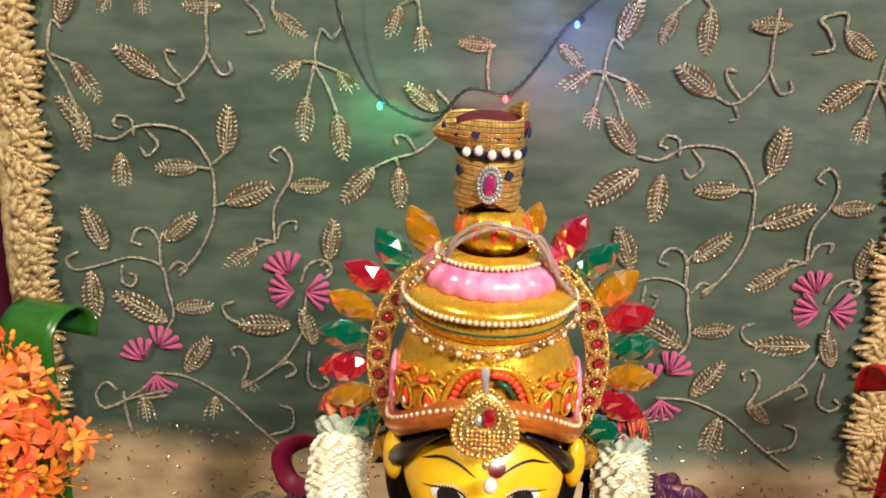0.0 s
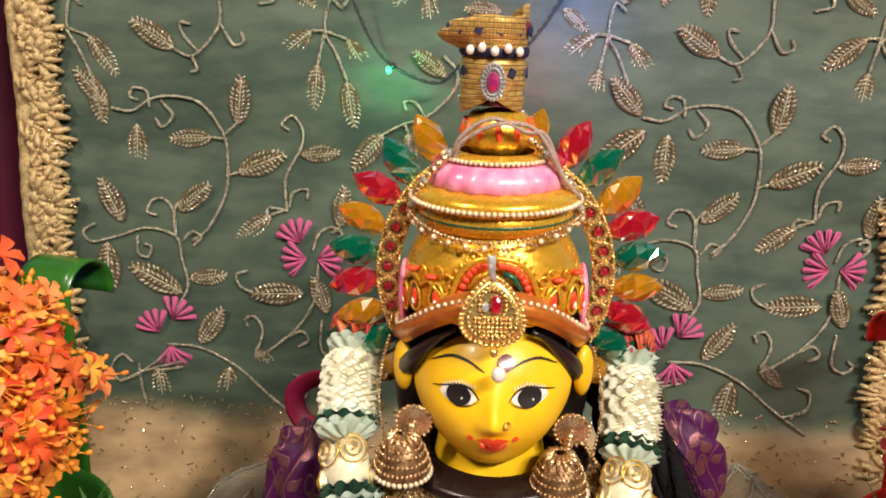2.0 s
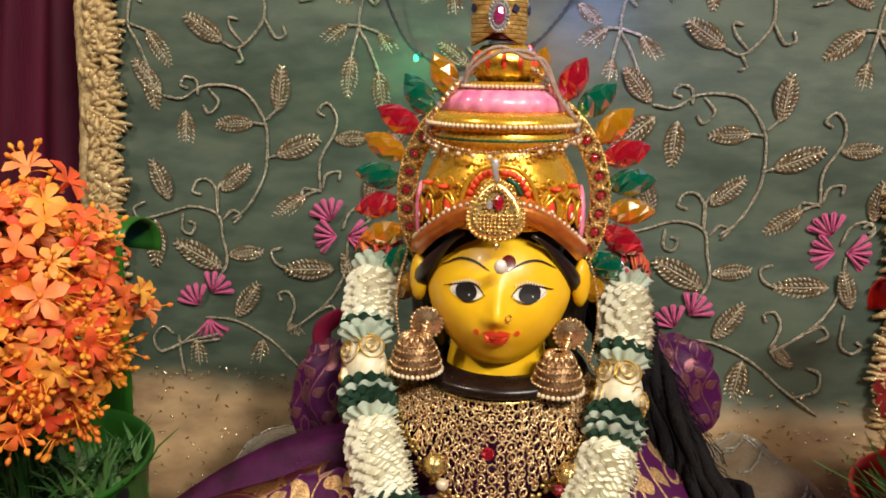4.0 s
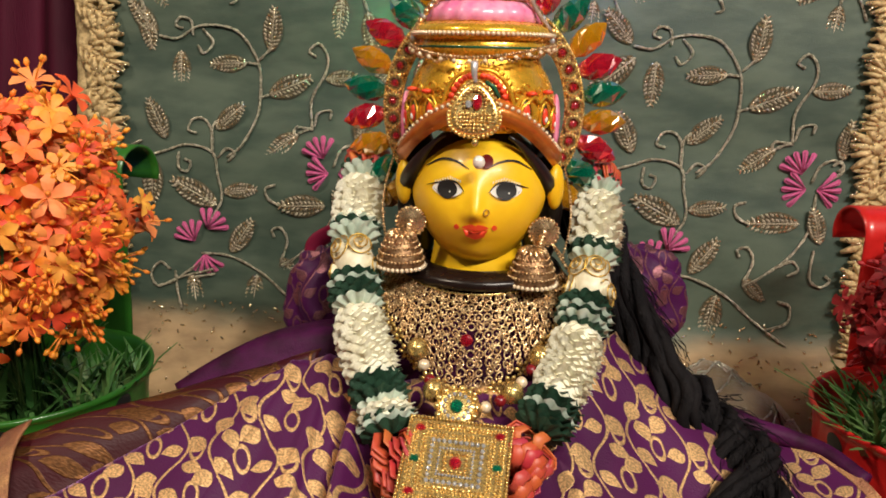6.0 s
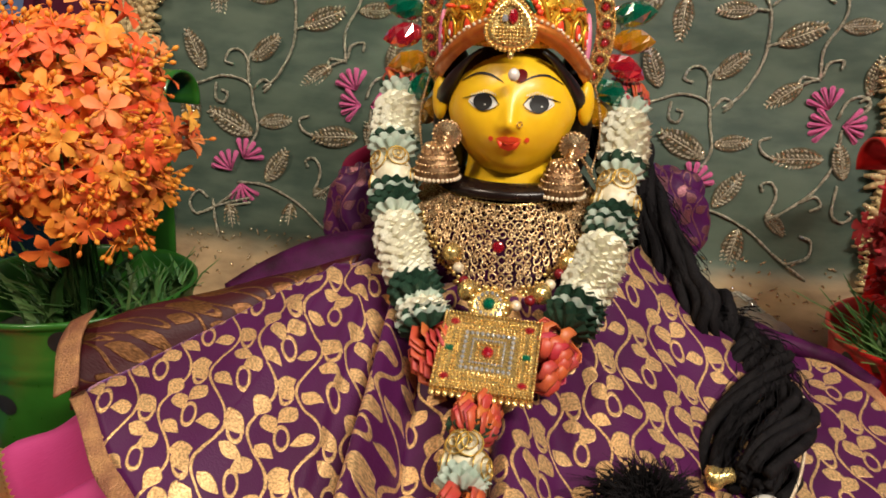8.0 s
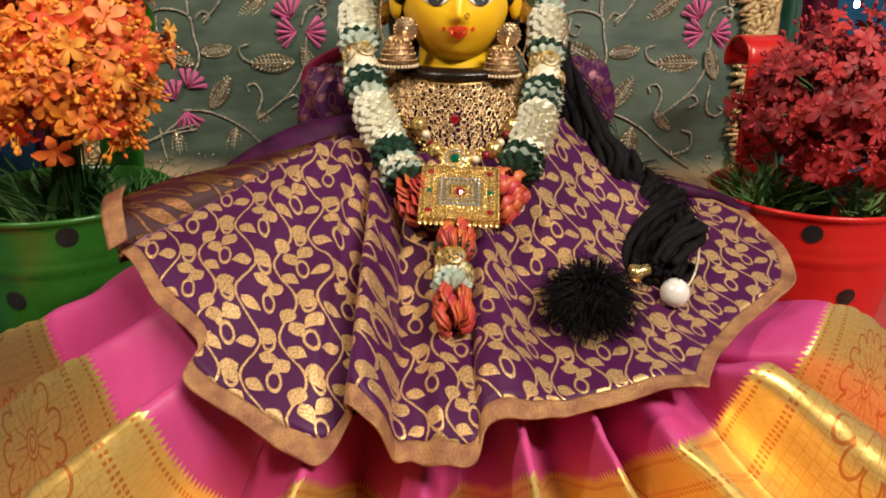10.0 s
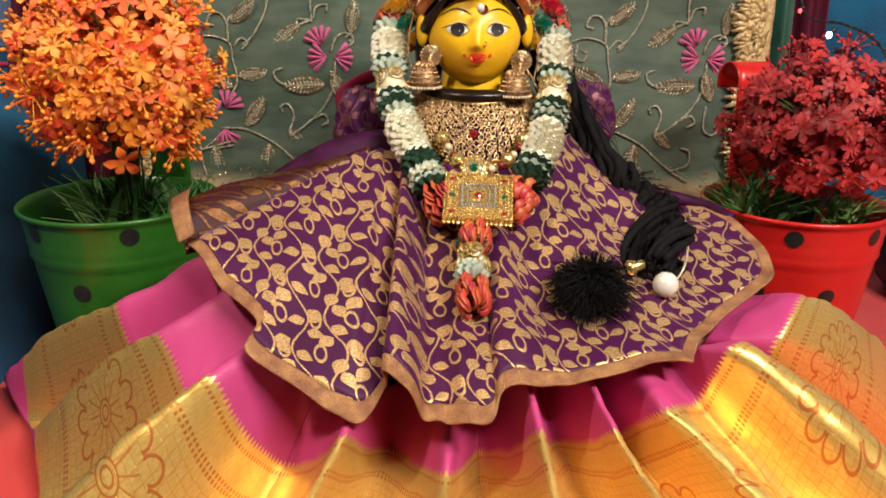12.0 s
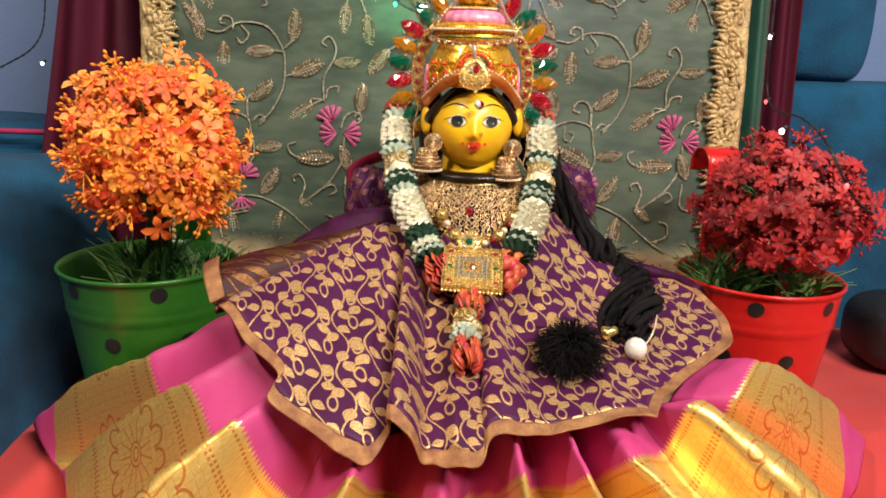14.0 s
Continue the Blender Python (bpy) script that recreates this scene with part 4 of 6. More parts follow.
def petal_flower(n, size, cup, width, seed):
    """One small cloth flower that opens along +z."""
    rng = random.Random(seed)
    g = Geo()
    for i in range(n):
        a = 2 * math.pi * (i + rng.uniform(-0.12, 0.12)) / n
        L = size * rng.uniform(0.85, 1.1)
        u, w = Vector((math.cos(a), math.sin(a), 0)), Vector((-math.sin(a), math.cos(a), 0))
        pts = []
        for f, wd, h in ((0.05, 0.25, 0.0), (0.45, 0.85, 0.40), (0.72, 1.0, 0.42), (1.0, 0.22, 0.20)):
            c = u * L * f + Vector((0, 0, cup * L * h))
            pts += [c - w * L * width * wd + Vector((0, 0, 0.05 * L)), c, c + w * L * width * wd + Vector((0, 0, 0.05 * L))]
        fs = []
        for k in range(3):
            o = 3 * k
            fs += [(o, o + 1, o + 4, o + 3), (o + 1, o + 2, o + 5, o + 4)]
        g.add(pts, fs)
    g.tube([(0, 0, -size * 0.7), (0, 0, 0.02 * size)], lambda t: size * (0.05 + 0.1 * t), 5)
    return g


def bush(name, label, center, radii, count, flower_meshes, material, root, seed, buds, low):
    rng = random.Random(seed)
    plant = thing(name, label, "artificial plant", "artificial flower bunches")
    c = Vector(center)
    stems = Geo()
    bud = Geo()
    made = 0
    while made < count:
        d = Vector((rng.gauss(0, 1), rng.gauss(0, 1) - 0.25, rng.gauss(0, 1))).normalized()
        if d.z < low:
            continue
        k = rng.uniform(0.5, 1.0) ** 0.6 * (1 + 0.20 * noise.noise(d * 2.6 + Vector((seed, 0, 0))))
        p = c + Vector((d.x * radii[0], d.y * radii[1], d.z * radii[2])) * k
        face = (d + Vector((rng.uniform(-0.5, 0.5), -0.45 + rng.uniform(-0.4, 0.4), rng.uniform(-0.3, 0.5)))).normalized()
        q = face.to_track_quat("Z", "Y")
        sc = rng.uniform(0.75, 1.4)
        ob = part("flower", flower_meshes[made % len(flower_meshes)], material, plant)
        ob.matrix_world = Matrix.LocRotScale(p, q @ Euler((0, 0, rng.uniform(0, 6))).to_quaternion(), (sc, sc, sc))
        if made % 2 == 0:
            stems.tube(curve([Vector(root) + Vector((rng.uniform(-0.012, 0.012), rng.uniform(-0.012, 0.012), 0)), c.lerp(p, 0.25) - Vector((0, 0, 0.01)), p - face * 0.008], 5), 0.0008, 4)
        if made % 2 == 0:
            # a spray of thin stalks, each with a small bud at its tip
            base = p - face * 0.004
            for _ in range(buds):
                e = (d * 0.8 + Vector((rng.uniform(-1, 1), rng.uniform(-1, 1) - 0.2, rng.uniform(-0.8, 1)))).normalized()
                L = rng.uniform(0.010, 0.019)
                tip = base + e * L
                bud.tube([base, base + e * L * 0.6 + Vector((0, 0, 0.001)), tip], 0.00045, 4)
                bud.tube([tip, tip + e * 0.0022, tip + e * 0.0045], lambda t: (0.0007, 0.0017, 0.0009)[min(2, int(t * 2.01))], 6)
        made += 1
    # a denser inside, its petals coloured darker to imitate the shade there
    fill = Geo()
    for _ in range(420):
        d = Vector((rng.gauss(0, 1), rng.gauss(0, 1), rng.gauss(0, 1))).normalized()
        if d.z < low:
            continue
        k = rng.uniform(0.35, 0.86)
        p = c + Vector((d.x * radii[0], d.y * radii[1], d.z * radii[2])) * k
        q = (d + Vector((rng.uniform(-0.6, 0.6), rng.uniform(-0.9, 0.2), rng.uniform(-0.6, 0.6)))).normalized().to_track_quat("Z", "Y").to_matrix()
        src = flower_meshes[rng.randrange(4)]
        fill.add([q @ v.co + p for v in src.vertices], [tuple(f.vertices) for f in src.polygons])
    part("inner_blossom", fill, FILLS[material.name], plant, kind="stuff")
    part("branching_stem", stems, STEMGREEN, plant, kind="stuff")
    if buds:
        part("bud_spray", bud, material if "red" in name else BUDS, plant, "tiny yellow-orange buds", kind="stuff")
    return plant


# darker copies of the petal colours, with the bunch's inner shade in them
FILLS = {"orange_cloth_petals": mat("shaded_inner_orange_petals", (0.85, 0.12, 0.02), None, 90, 0.6, rnd=[(0.80, 0.05, 0.02), (0.85, 0.10, 0.018), (0.86, 0.22, 0.018), (0.88, 0.34, 0.025)], island=True),
         "red_cloth_petals": mat("shaded_inner_red_petals", (0.38, 0.015, 0.02), None, 90, 0.6, rnd=[(0.46, 0.016, 0.016), (0.30, 0.014, 0.02), (0.14, 0.008, 0.012), (0.40, 0.02, 0.03)], island=True)}
BUDS = mat("bud_plastic", (0.88, 0.26, 0.02), (0.9, 0.38, 0.03), 200, 0.5, rnd=[(0.86, 0.12, 0.02), (0.90, 0.40, 0.03), (0.86, 0.20, 0.03)], island=True)
of = [petal_flower(5, 0.0105, 0.6, 0.28, i).mesh("flower", ORANGEFLOWER) for i in range(4)]
orange = bush("orange_flower_bunch", "artificial bunch of orange and yellow star flowers in the green pot", (-0.292, 0.006, 0.296), (0.084, 0.080, 0.086), 295, of, ORANGEFLOWER, (-0.31, 0.04, 0.14), 4, 7, -0.75)
rf = [petal_flower(6, 0.0098, 0.35, 0.26, 20 + i).mesh("flower", REDFLOWER) for i in range(4)]
redb = bush("red_flower_bunch", "artificial bunch of dark red flowers in the red pot", (0.322, 0.055, 0.245), (0.088, 0.080, 0.075), 270, rf, REDFLOWER, (0.315, 0.07, 0.14), 9, 4, -0.7)


def blades(parent, center, n, length, spread, seed, material, name):
    rng = random.Random(seed)
    g = Geo()
    for i in range(n):
        a = rng.uniform(0, 6.283)
        L = length * rng.uniform(0.6, 1.15)
        out = spread * rng.uniform(0.3, 1.0)
        b = Vector(center) + Vector((rng.uniform(-0.02, 0.02), rng.uniform(-0.02, 0.02), 0))
        u = Vector((math.cos(a), math.sin(a), 0))
        w = u.cross(Vector((0, 0, 1))) * rng.uniform(0.0014, 0.0034)
        pts = []
        for f in (0, 0.35, 0.7, 1.0):
            c = b + u * out * f * f + Vector((0, 0, L * (f - 0.25 * f * f)))
            k = 1.0 - 0.85 * f ** 3
            pts += [c - w * k, c + Vector((0, 0, 0.0006)), c + w * k]
        g.add(pts, [(3 * k + s, 3 * k + s + 1, 3 * k + s + 4, 3 * k + s + 3) for k in range(3) for s in (0, 1)])
    return part(name, g, material, parent, kind="stuff")


blades(orange, (-0.315, 0.03, 0.14), 120, 0.085, 0.055, 3, STEMGREEN, "grass_leaves")
blades(orange, (-0.262, 0.05, 0.15), 60, 0.06, 0.035, 8, STEMGREEN, "fern_leaves")
blades(redb, (0.268, 0.055, 0.14), 150, 0.075, 0.060, 5, STEMGREEN, "grass_leaves")
blades(redb, (0.345, 0.045, 0.15), 60, 0.05, 0.05, 6, PALEGREEN, "pale_leaves")


# ---- embroidered backdrop ----
TANB = math.tan(math.radians(5))


def on_cloth(x, z, off=0.0):
    """A point in front of the backdrop cloth, which leans back a little and bellies gently."""
    y = 0.291 + (z - 0.289) * TANB
    if z < 0.15:
        y -= (0.15 - z) ** 2 * 9.0 + (0.15 - z) * 0.45
    y += 0.003 * math.sin(x * 23 + 2 * math.sin(z * 9)) * (0.6 + 0.4 * math.sin(z * 13)) + 0.002 * math.sin(z * 41 + x * 6)
    return Vector((x, y - off, z))


def organza():
    """Green net cloth over a dark lining, turning to a tan band at the foot."""
    m = bpy.data.materials.new("green_organza")
    m.use_nodes = True
    k = Nodes(m)
    b = m.node_tree.nodes["Principled BSDF"]
    tc = m.node_tree.nodes.new("ShaderNodeTexCoord")
    p = tc.outputs["Object"]
    s = k.split(p)
    n1, _ = k.noise(k.vec("MULTIPLY", p, (1, 1, 2.2)), 9, 5)
    n2, _ = k.noise(k.vec("MULTIPLY", p, (0.8, 1, 2.2)), 30, 4)
    f = k.math("MULTIPLY_ADD", n2, 0.5, k.math("MULTIPLY", n1, 0.6))
    green = k.mix(k.step(f, 0.38, 0.70), (0.025, 0.048, 0.033), (0.078, 0.106, 0.074))
    tan = k.mix(k.step(f, 0.4, 0.7), (0.20, 0.115, 0.05), (0.46, 0.30, 0.15))
    edge = k.math("ADD", s[2], k.math("MULTIPLY", k.math("SUBTRACT", n1, 0.5), 0.05))
    col = k.mix(k.step(edge, 0.130, 0.158), tan, green)
    k.nt.links.new(col, b.inputs["Base Color"])
    b.inputs["Roughness"].default_value = 0.55
    b.inputs["Sheen Weight"].default_value = 0.35
    w, _ = k.noise(p, 1400, 2)
    k.bump(k.math("ADD", w, k.math("MULTIPLY", n2, 2.0)), 0.4, 0.0008)
    return m


backdrop = thing("embroidered_backdrop_cloth", "green net backdrop cloth embroidered with gold vines and pink flowers", "backdrop")
rows = [[on_cloth(-0.402 + 0.768 * j / 90, z) for j in range(91)] for z in [0.012 + 0.94 * i / 110 for i in range(111)]]
thick(part("net_cloth", Geo().grid(rows), organza(), backdrop), 0.0008)
ZARI = mat("gold_bead_embroidery", (0.92, 0.82, 0.64), (0.34, 0.26, 0.17), 620, 0.28, 0.5, 0.5, 1500)
ZARISTEM = mat("dull_gold_thread", (0.72, 0.66, 0.52), (0.22, 0.19, 0.13), 420, 0.3, 0.5, 0.8, 1500)
TRIM = mat("gold_lace", (0.72, 0.53, 0.27), (0.42, 0.28, 0.13), 300, 0.4, 0.35, 0.5, 1200)
LEAFBASE = mat("tan_thread_fill", (0.20, 0.16, 0.10), (0.09, 0.08, 0.05), 900, 0.6, 0.2, 0.8, 1500)
SPARK = mat("gold_sequin", (0.95, 0.85, 0.62), (0.8, 0.6, 0.35), 300, 0.15, 0.9)
PINKTHREAD = mat("pink_thread", (0.66, 0.06, 0.26), (0.80, 0.22, 0.42), 260, 0.6, 0.0, 0.6, 1500)
LOW_LEAVES = [(-169, 124, -192, 152), (-165, 112, -201, 83), (-146, 109, -148, 71), (-60, 110, -55, 148), (-83, 99, -117, 97), (-62, 70, -23, 86), (-162, 27, -176, 63), (-113, 37, -86, 60), (-177, 9, -179, -34), (-115, -36, -157, -13), (-108, -23, -76, -19)]
MID_LEAVES = [(-34, 35, -63, 14), (-8, 86, 23, 88), (25, 26, 30, 60), (-7, -32, -51, -34), (-102, -82, -80, -50), (-141, -105, -137, -146), (-75, -102, -82, -146), (-52, -85, -33, -105), (62, 105, 37, 76), (82, 106, 84, 74), (13, -50, 3, -18)]
TOP_LEAVES = [(-109, 171, -141, 192), (3, 186, -26, 163), (8, 160, 4, 125), (32, 147, 37, 111), (32, 180, 52, 150), (-147, 234, -156, 210), (-121, 237, -121, 203), (-59, 226, -88, 225), (-19, 223, 5, 205), (80, 231, 72, 203), (97, 217, 101, 183), (113, 152, 88, 171), (-188, 209, -176, 243)]
STEMS_ONE = [
    [(-8, -148), (-38, -127), (-68, -102), (-102, -86), (-132, -84)],
    [(-123, -52), (-110, -30), (-113, -5), (-117, 15), (-141, 22), (-165, 15), (-190, 9), (-197, 18), (-186, 25)],
    [(-103, 11), (-88, 23), (-73, 51), (-70, 79), (-73, 102), (-88, 125), (-106, 132), (-129, 131), (-149, 120), (-167, 122)],
    [(-134, 123), (-135, 136), (-145, 139), (-150, 132), (-143, 129)],
    [(-124, 129), (-115, 117), (-124, 107), (-130, 114)],
    [(-112, 10), (-103, 19), (-95, 15), (-102, 7)],
    [(-117, 15), (-117, 34), (-124, 46), (-135, 46), (-140, 36), (-132, 33)],
    [(-117, 15), (-117, 37), (-110, 47)],
    [(-72, 67), (-62, 70)],
]
STEMS_TWO = [
    [(-71, 102), (-60, 112)],
    [(-73, 98), (-83, 99)],
    [(-20, 38), (-21, 67), (-8, 91), (-6, 107), (-14, 118), (-23, 111), (-17, 106)],
    [(-20, 41), (-34, 35)],
    [(6, -5), (3, -35), (-12, -62), (-37, -84), (-52, -93)],
    [(13, 5), (27, 16), (25, 25), (18, 21)],
    [(-51, -35), (-63, -28), (-66, -18), (-56, -14)],
    [(-22, -73), (-10, -67), (-4, -75), (-13, -81)],
    [(-28, -135), (-8, -127), (-7, -111), (-18, -106)],
]
STEMS_THREE = [
    [(-118, -99), (-154, -109), (-175, -118), (-182, -105), (-173, -94), (-163, -101)],
    [(-118, -104), (-138, -108)],
    [(-110, -30), (-112, -36)],
    [(27, 204), (18, 210), (14, 186), (23, 169), (32, 147)],
    [(14, 186), (3, 186)],
    [(14, 186), (32, 180)],
    [(14, 186), (8, 160)],
    [(27, 203), (35, 215), (32, 225)],
    [(-70, 238), (-71, 213), (-71, 192), (-81, 176), (-95, 165), (-109, 170)],
]
STEMS_FOUR = [
    [(-71, 192), (-61, 175), (-52, 177), (-54, 185)],
    [(-95, 165), (-91, 155), (-97, 152)],
    [(-90, 169), (-101, 182), (-103, 191), (-95, 190)],
    [(62, 105), (78, 113), (98, 120), (118, 139), (122, 155), (111, 168)],
    [(96, 120), (88, 131), (79, 131), (81, 124)],
    [(82, 106), (80, 113)],
    [(-40, 206), (-26, 210), (-32, 223), (-39, 231), (-21, 236), (-19, 223)],
    [(97, 217), (93, 235), (80, 231)],
    [(-147, 234), (-131, 245), (-121, 237)],
]

STEMS_FIVE = [
    [(-150, 15), (-151, 0), (-143, -4), (-139, 5), (-145, 8)],
    [(-52, -91), (-45, -69), (-51, -56), (-60, -58), (-58, -65)],
    [(-158, -102), (-156, -121), (-152, -141)],
    [(-174, -117), (-161, -113), (-128, -90)],
    [(8, -56), (7, -82), (17, -90), (25, -84), (20, -79)],
    [(-20, 39), (-35, 41), (-38, 34)],
    [(-18, 42), (-15, 54), (-3, 57), (-3, 49)],
    [(1, 5), (7, 20), (18, 26), (27, 21), (23, 16)],
]


def embroidered_leaf(seed):
    """A leaf of beaded stitches along +x, one unit long, lying in the xz plane and proud towards -y."""
    rng = random.Random(seed)
    g = Geo()
    n = 11
    for i in range(n):
        f = (i + 0.5) / n
        half = 0.24 * math.sin(math.pi * min(1, f * 0.93 + 0.06)) ** 0.75
        for sd in (-1, 1):
            for q in (0.28, 0.75):
                c = Vector((f + q * 0.06, -0.018, sd * half * q))
                m = Matrix.Rotation(-sd * 0.75 + rng.uniform(-0.3, 0.3), 3, "Y")
                g.ball(c, (0.058, 0.028, 0.024), 5, 1 if rng.random() < 0.4 else 0, m)
    g.grid([[Vector((f, -0.004 - 0.010 * (1 - q * q), q * 0.25 * math.sin(math.pi * min(1, f * 0.93 + 0.05)) ** 0.75)) for q in (-1, 0, 1)] for f in (0.02, 0.2, 0.4, 0.6, 0.8, 0.98)], False, 2)
    g.tube([(0, -0.02, 0), (0.5, -0.035, 0.0), (1.0, -0.02, 0)], 0.018, 5)
    return g.mesh("leaf", [ZARI, SPARK, LEAFBASE], True)


LEAFMESH = [embroidered_leaf(i) for i in range(3)]
PETAL = Geo()
PETAL.grid([[Vector((f, -0.05 * math.sin(math.pi * f) - 0.01, q * (0.03 + 0.105 * f ** 1.1 if f < 0.95 else 0.06))) for q in (-1, -0.5, 0, 0.5, 1)] for f in (0, 0.25, 0.5, 0.75, 0.92, 1.0)])
PETAL.tube([(0.1, -0.05, 0), (0.55, -0.10, 0), (0.95, -0.05, 0)], 0.035, 5)
PETALMESH = PETAL.mesh("petal", PINKTHREAD)
for rep in (-1, 0, 1):
    ox, oz = -0.153 + 0.44 * rep, 0.289
    for n, (x0, z0, x1, z1) in enumerate(LOW_LEAVES + MID_LEAVES + TOP_LEAVES + [(a + 228, b, c + 228, d) for a, b, c, d in TOP_LEAVES[1:5]] + [(156, 203, 128, 205), (205, 206, 224, 190)]):
        a = Vector((ox + x0 / 1000, 0, oz + z0 / 1000))
        b = Vector((ox + x1 / 1000, 0, oz + z1 / 1000))
        if not (-0.352 < a.x < 0.322 and -0.352 < b.x < 0.322):
            continue
        L = (b - a).length * 1.03
        ang = math.atan2(b.z - a.z, b.x - a.x)
        ob = part("leaf", LEAFMESH[n % 3], None, backdrop)
        ob.matrix_world = Matrix.Translation(on_cloth(a.x, a.z, 0.0012)) @ Matrix.Rotation(-ang, 4, "Y") @ Matrix.Rotation(0.0, 4, "X") @ Matrix.Diagonal((L, L, L, 1))
    for line in STEMS_ONE + STEMS_TWO + STEMS_THREE + STEMS_FOUR + STEMS_FIVE + [[(a + 228, b) for a, b in q] for q in STEMS_THREE[3:7]] + [[(152, 203), (150, 185), (152, 170)]]:
        pts = [on_cloth(ox + x / 1000, oz + z / 1000, 0.0018) for x, z in line]
        pts = [p for p in pts if -0.356 < p.x < 0.325]
        if len(pts) < 2:
            continue
        part("stem", Geo().tube(curve(pts, 5 * len(pts)), lambda t: 0.0010 + 0.0006 * math.sin(t * 57) ** 2, 5), ZARISTEM, backdrop)
    for x, z, ang in ((-138, -72, 120), (-125, -60, 55), (-128, -85, -80), (-9, 13, 112), (-4, -1, 180), (6, -1, 0)):
        cx, cz = ox + x / 1000, oz + z / 1000
        if not (-0.34 < cx < 0.315):
            continue
        for k in range(-2, 3):
            ob = part("petal", PETALMESH, None, backdrop)
            ob.matrix_world = Matrix.Translation(on_cloth(cx, cz, 0.0022)) @ Matrix.Rotation(-math.radians(ang + k * 24), 4, "Y") @ Matrix.Diagonal((0.0215, 0.03, 0.0215, 1))
# scattered beads in the tan foot band
rng = random.Random(12)
g = Geo()
for i in range(900):
    x, z = rng.uniform(-0.34, 0.31), rng.uniform(0.02, 0.16)
    a = rng.uniform(0, 3.14)
    g.ball(on_cloth(x, z, 0.0015), (rng.uniform(0.001, 0.0045), 0.0009, 0.0011), 5, 0, Matrix.Rotation(a, 3, "Y"))
part("bead_scatter", g, SPARK, backdrop, kind="stuff")


def lace_flower(seed):
    rng = random.Random(seed)
    g = Geo()
    for i in range(7):
        a = -1.35 + 2.7 * i / 6
        L = 0.026 * rng.uniform(0.85, 1.1)
        u = Vector((math.cos(a), 0, math.sin(a)))
        g.tube([u * L * 0.15, u * L * 0.6 + Vector((0, -0.003, 0)), u * L], lambda t: 0.0040 * math.sin(math.pi * (0.15 + 0.7 * t)), 6)
    for i in range(30):
        g.ball((rng.uniform(0, 0.024), -0.004, rng.uniform(-0.012, 0.012)), 0.0013, 5, 1)
    g.ball((0.004, -0.003, 0), (0.006, 0.003, 0.006), 8)
    return g.mesh("lace_scallop", [TRIM, SPARK])


LACE = [lace_flower(i) for i in range(3)]
for sd, x0 in ((1, -0.398), (-1, 0.362)):
    rows = [[on_cloth(x0 + sd * u, z, 0.002 + 0.001 * math.sin(z * 300)) for u in (-0.004, 0.0, 0.008, 0.014, 0.02)] for z in [0.03 + 0.9 * i / 120 for i in range(121)]]
    strip = thick(part("lace_border", Geo().grid(rows), TRIM, backdrop, "broad gold lace border"), 0.0015)
    for i in range(44):
        z = 0.04 + i * 0.0205
        for ph, dx in ((0, 0.012), (0.010, 0.0)):
            ob = new("lace_scallop", LACE[i % 3])
            ob.parent = strip
            ob.matrix_world = Matrix.Translation(on_cloth(x0 + sd * (0.008 + dx), z + ph, 0.005)) @ Matrix.Rotation(0.5 * math.sin(i * 2.7 + 9 * dx), 4, "Y") @ Matrix.Diagonal((sd * (0.95 if dx else 0.7) * (1 + 0.22 * math.sin(i * 1.9)), 1, 0.8 + 0.2 * math.sin(i * 3.3), 1))


# ---- halo of crystals behind the crown ----
def arch(theta, k=1.0, y=0.006):
    return Vector((-0.004 + 0.050 * k * math.cos(theta), y, 0.372 + 0.055 * k * math.sin(theta)))


halo = thing("crystal_halo", "gold halo arch set with red, green and amber crystals", "ornament")
studmesh = Geo().lathe([(0.0, 0.0), (0.0048, 0.0), (0.0050, 0.0012), (0.0042, 0.0018), (0.0030, 0.0016)], n=20)
for i in range(16):
    a = 2 * math.pi * i / 16
    studmesh.ball((0.0046 * math.cos(a), 0.0046 * math.sin(a), 0.0018), 0.0008, 5)
studmesh = studmesh.mesh("stud", JEWEL)
redstone = Geo().ball((0, 0, 0.0016), (0.0021, 0.0021, 0.0016), 12).mesh("stone", RUBY)
UPR = Matrix.Rotation(math.pi / 2, 4, "X")
for sd in (-1, 1):
    th = [math.radians(-32 + 90 * i / 30) for i in range(31)]
    mir = lambda t: math.pi - t if sd < 0 else t
    rows = []
    for t in th:
        rows.append([arch(mir(t), k, 0.0075 - 0.0015 * (1 - abs(q))) for k, q in ((0.915, -1), (0.95, -0.4), (1.0, 0), (1.05, 0.4), (1.085, 1))])
    band = thick(part("arch_band", Geo().grid(rows), DULLGOLD, halo), 0.0012)
    g = Geo()
    for k in (0.905, 1.095):
        for i in range(64):
            g.ball(arch(mir(math.radians(-32 + 90 * i / 63)), k, 0.006), 0.0009, 5)
    part("bead_edge", g, JEWEL, halo, kind="stuff")
    for i in range(9):
        p = arch(mir(math.radians(-27 + 10.2 * i)), 1.0, 0.0055)
        ob = part("stud", studmesh, None, halo)
        ob.matrix_world = Matrix.Translation(p) @ UPR
        stn = part("stone", redstone, None, ob, "red round stone")
        stn.matrix_parent_inverse = Matrix.Identity(4)


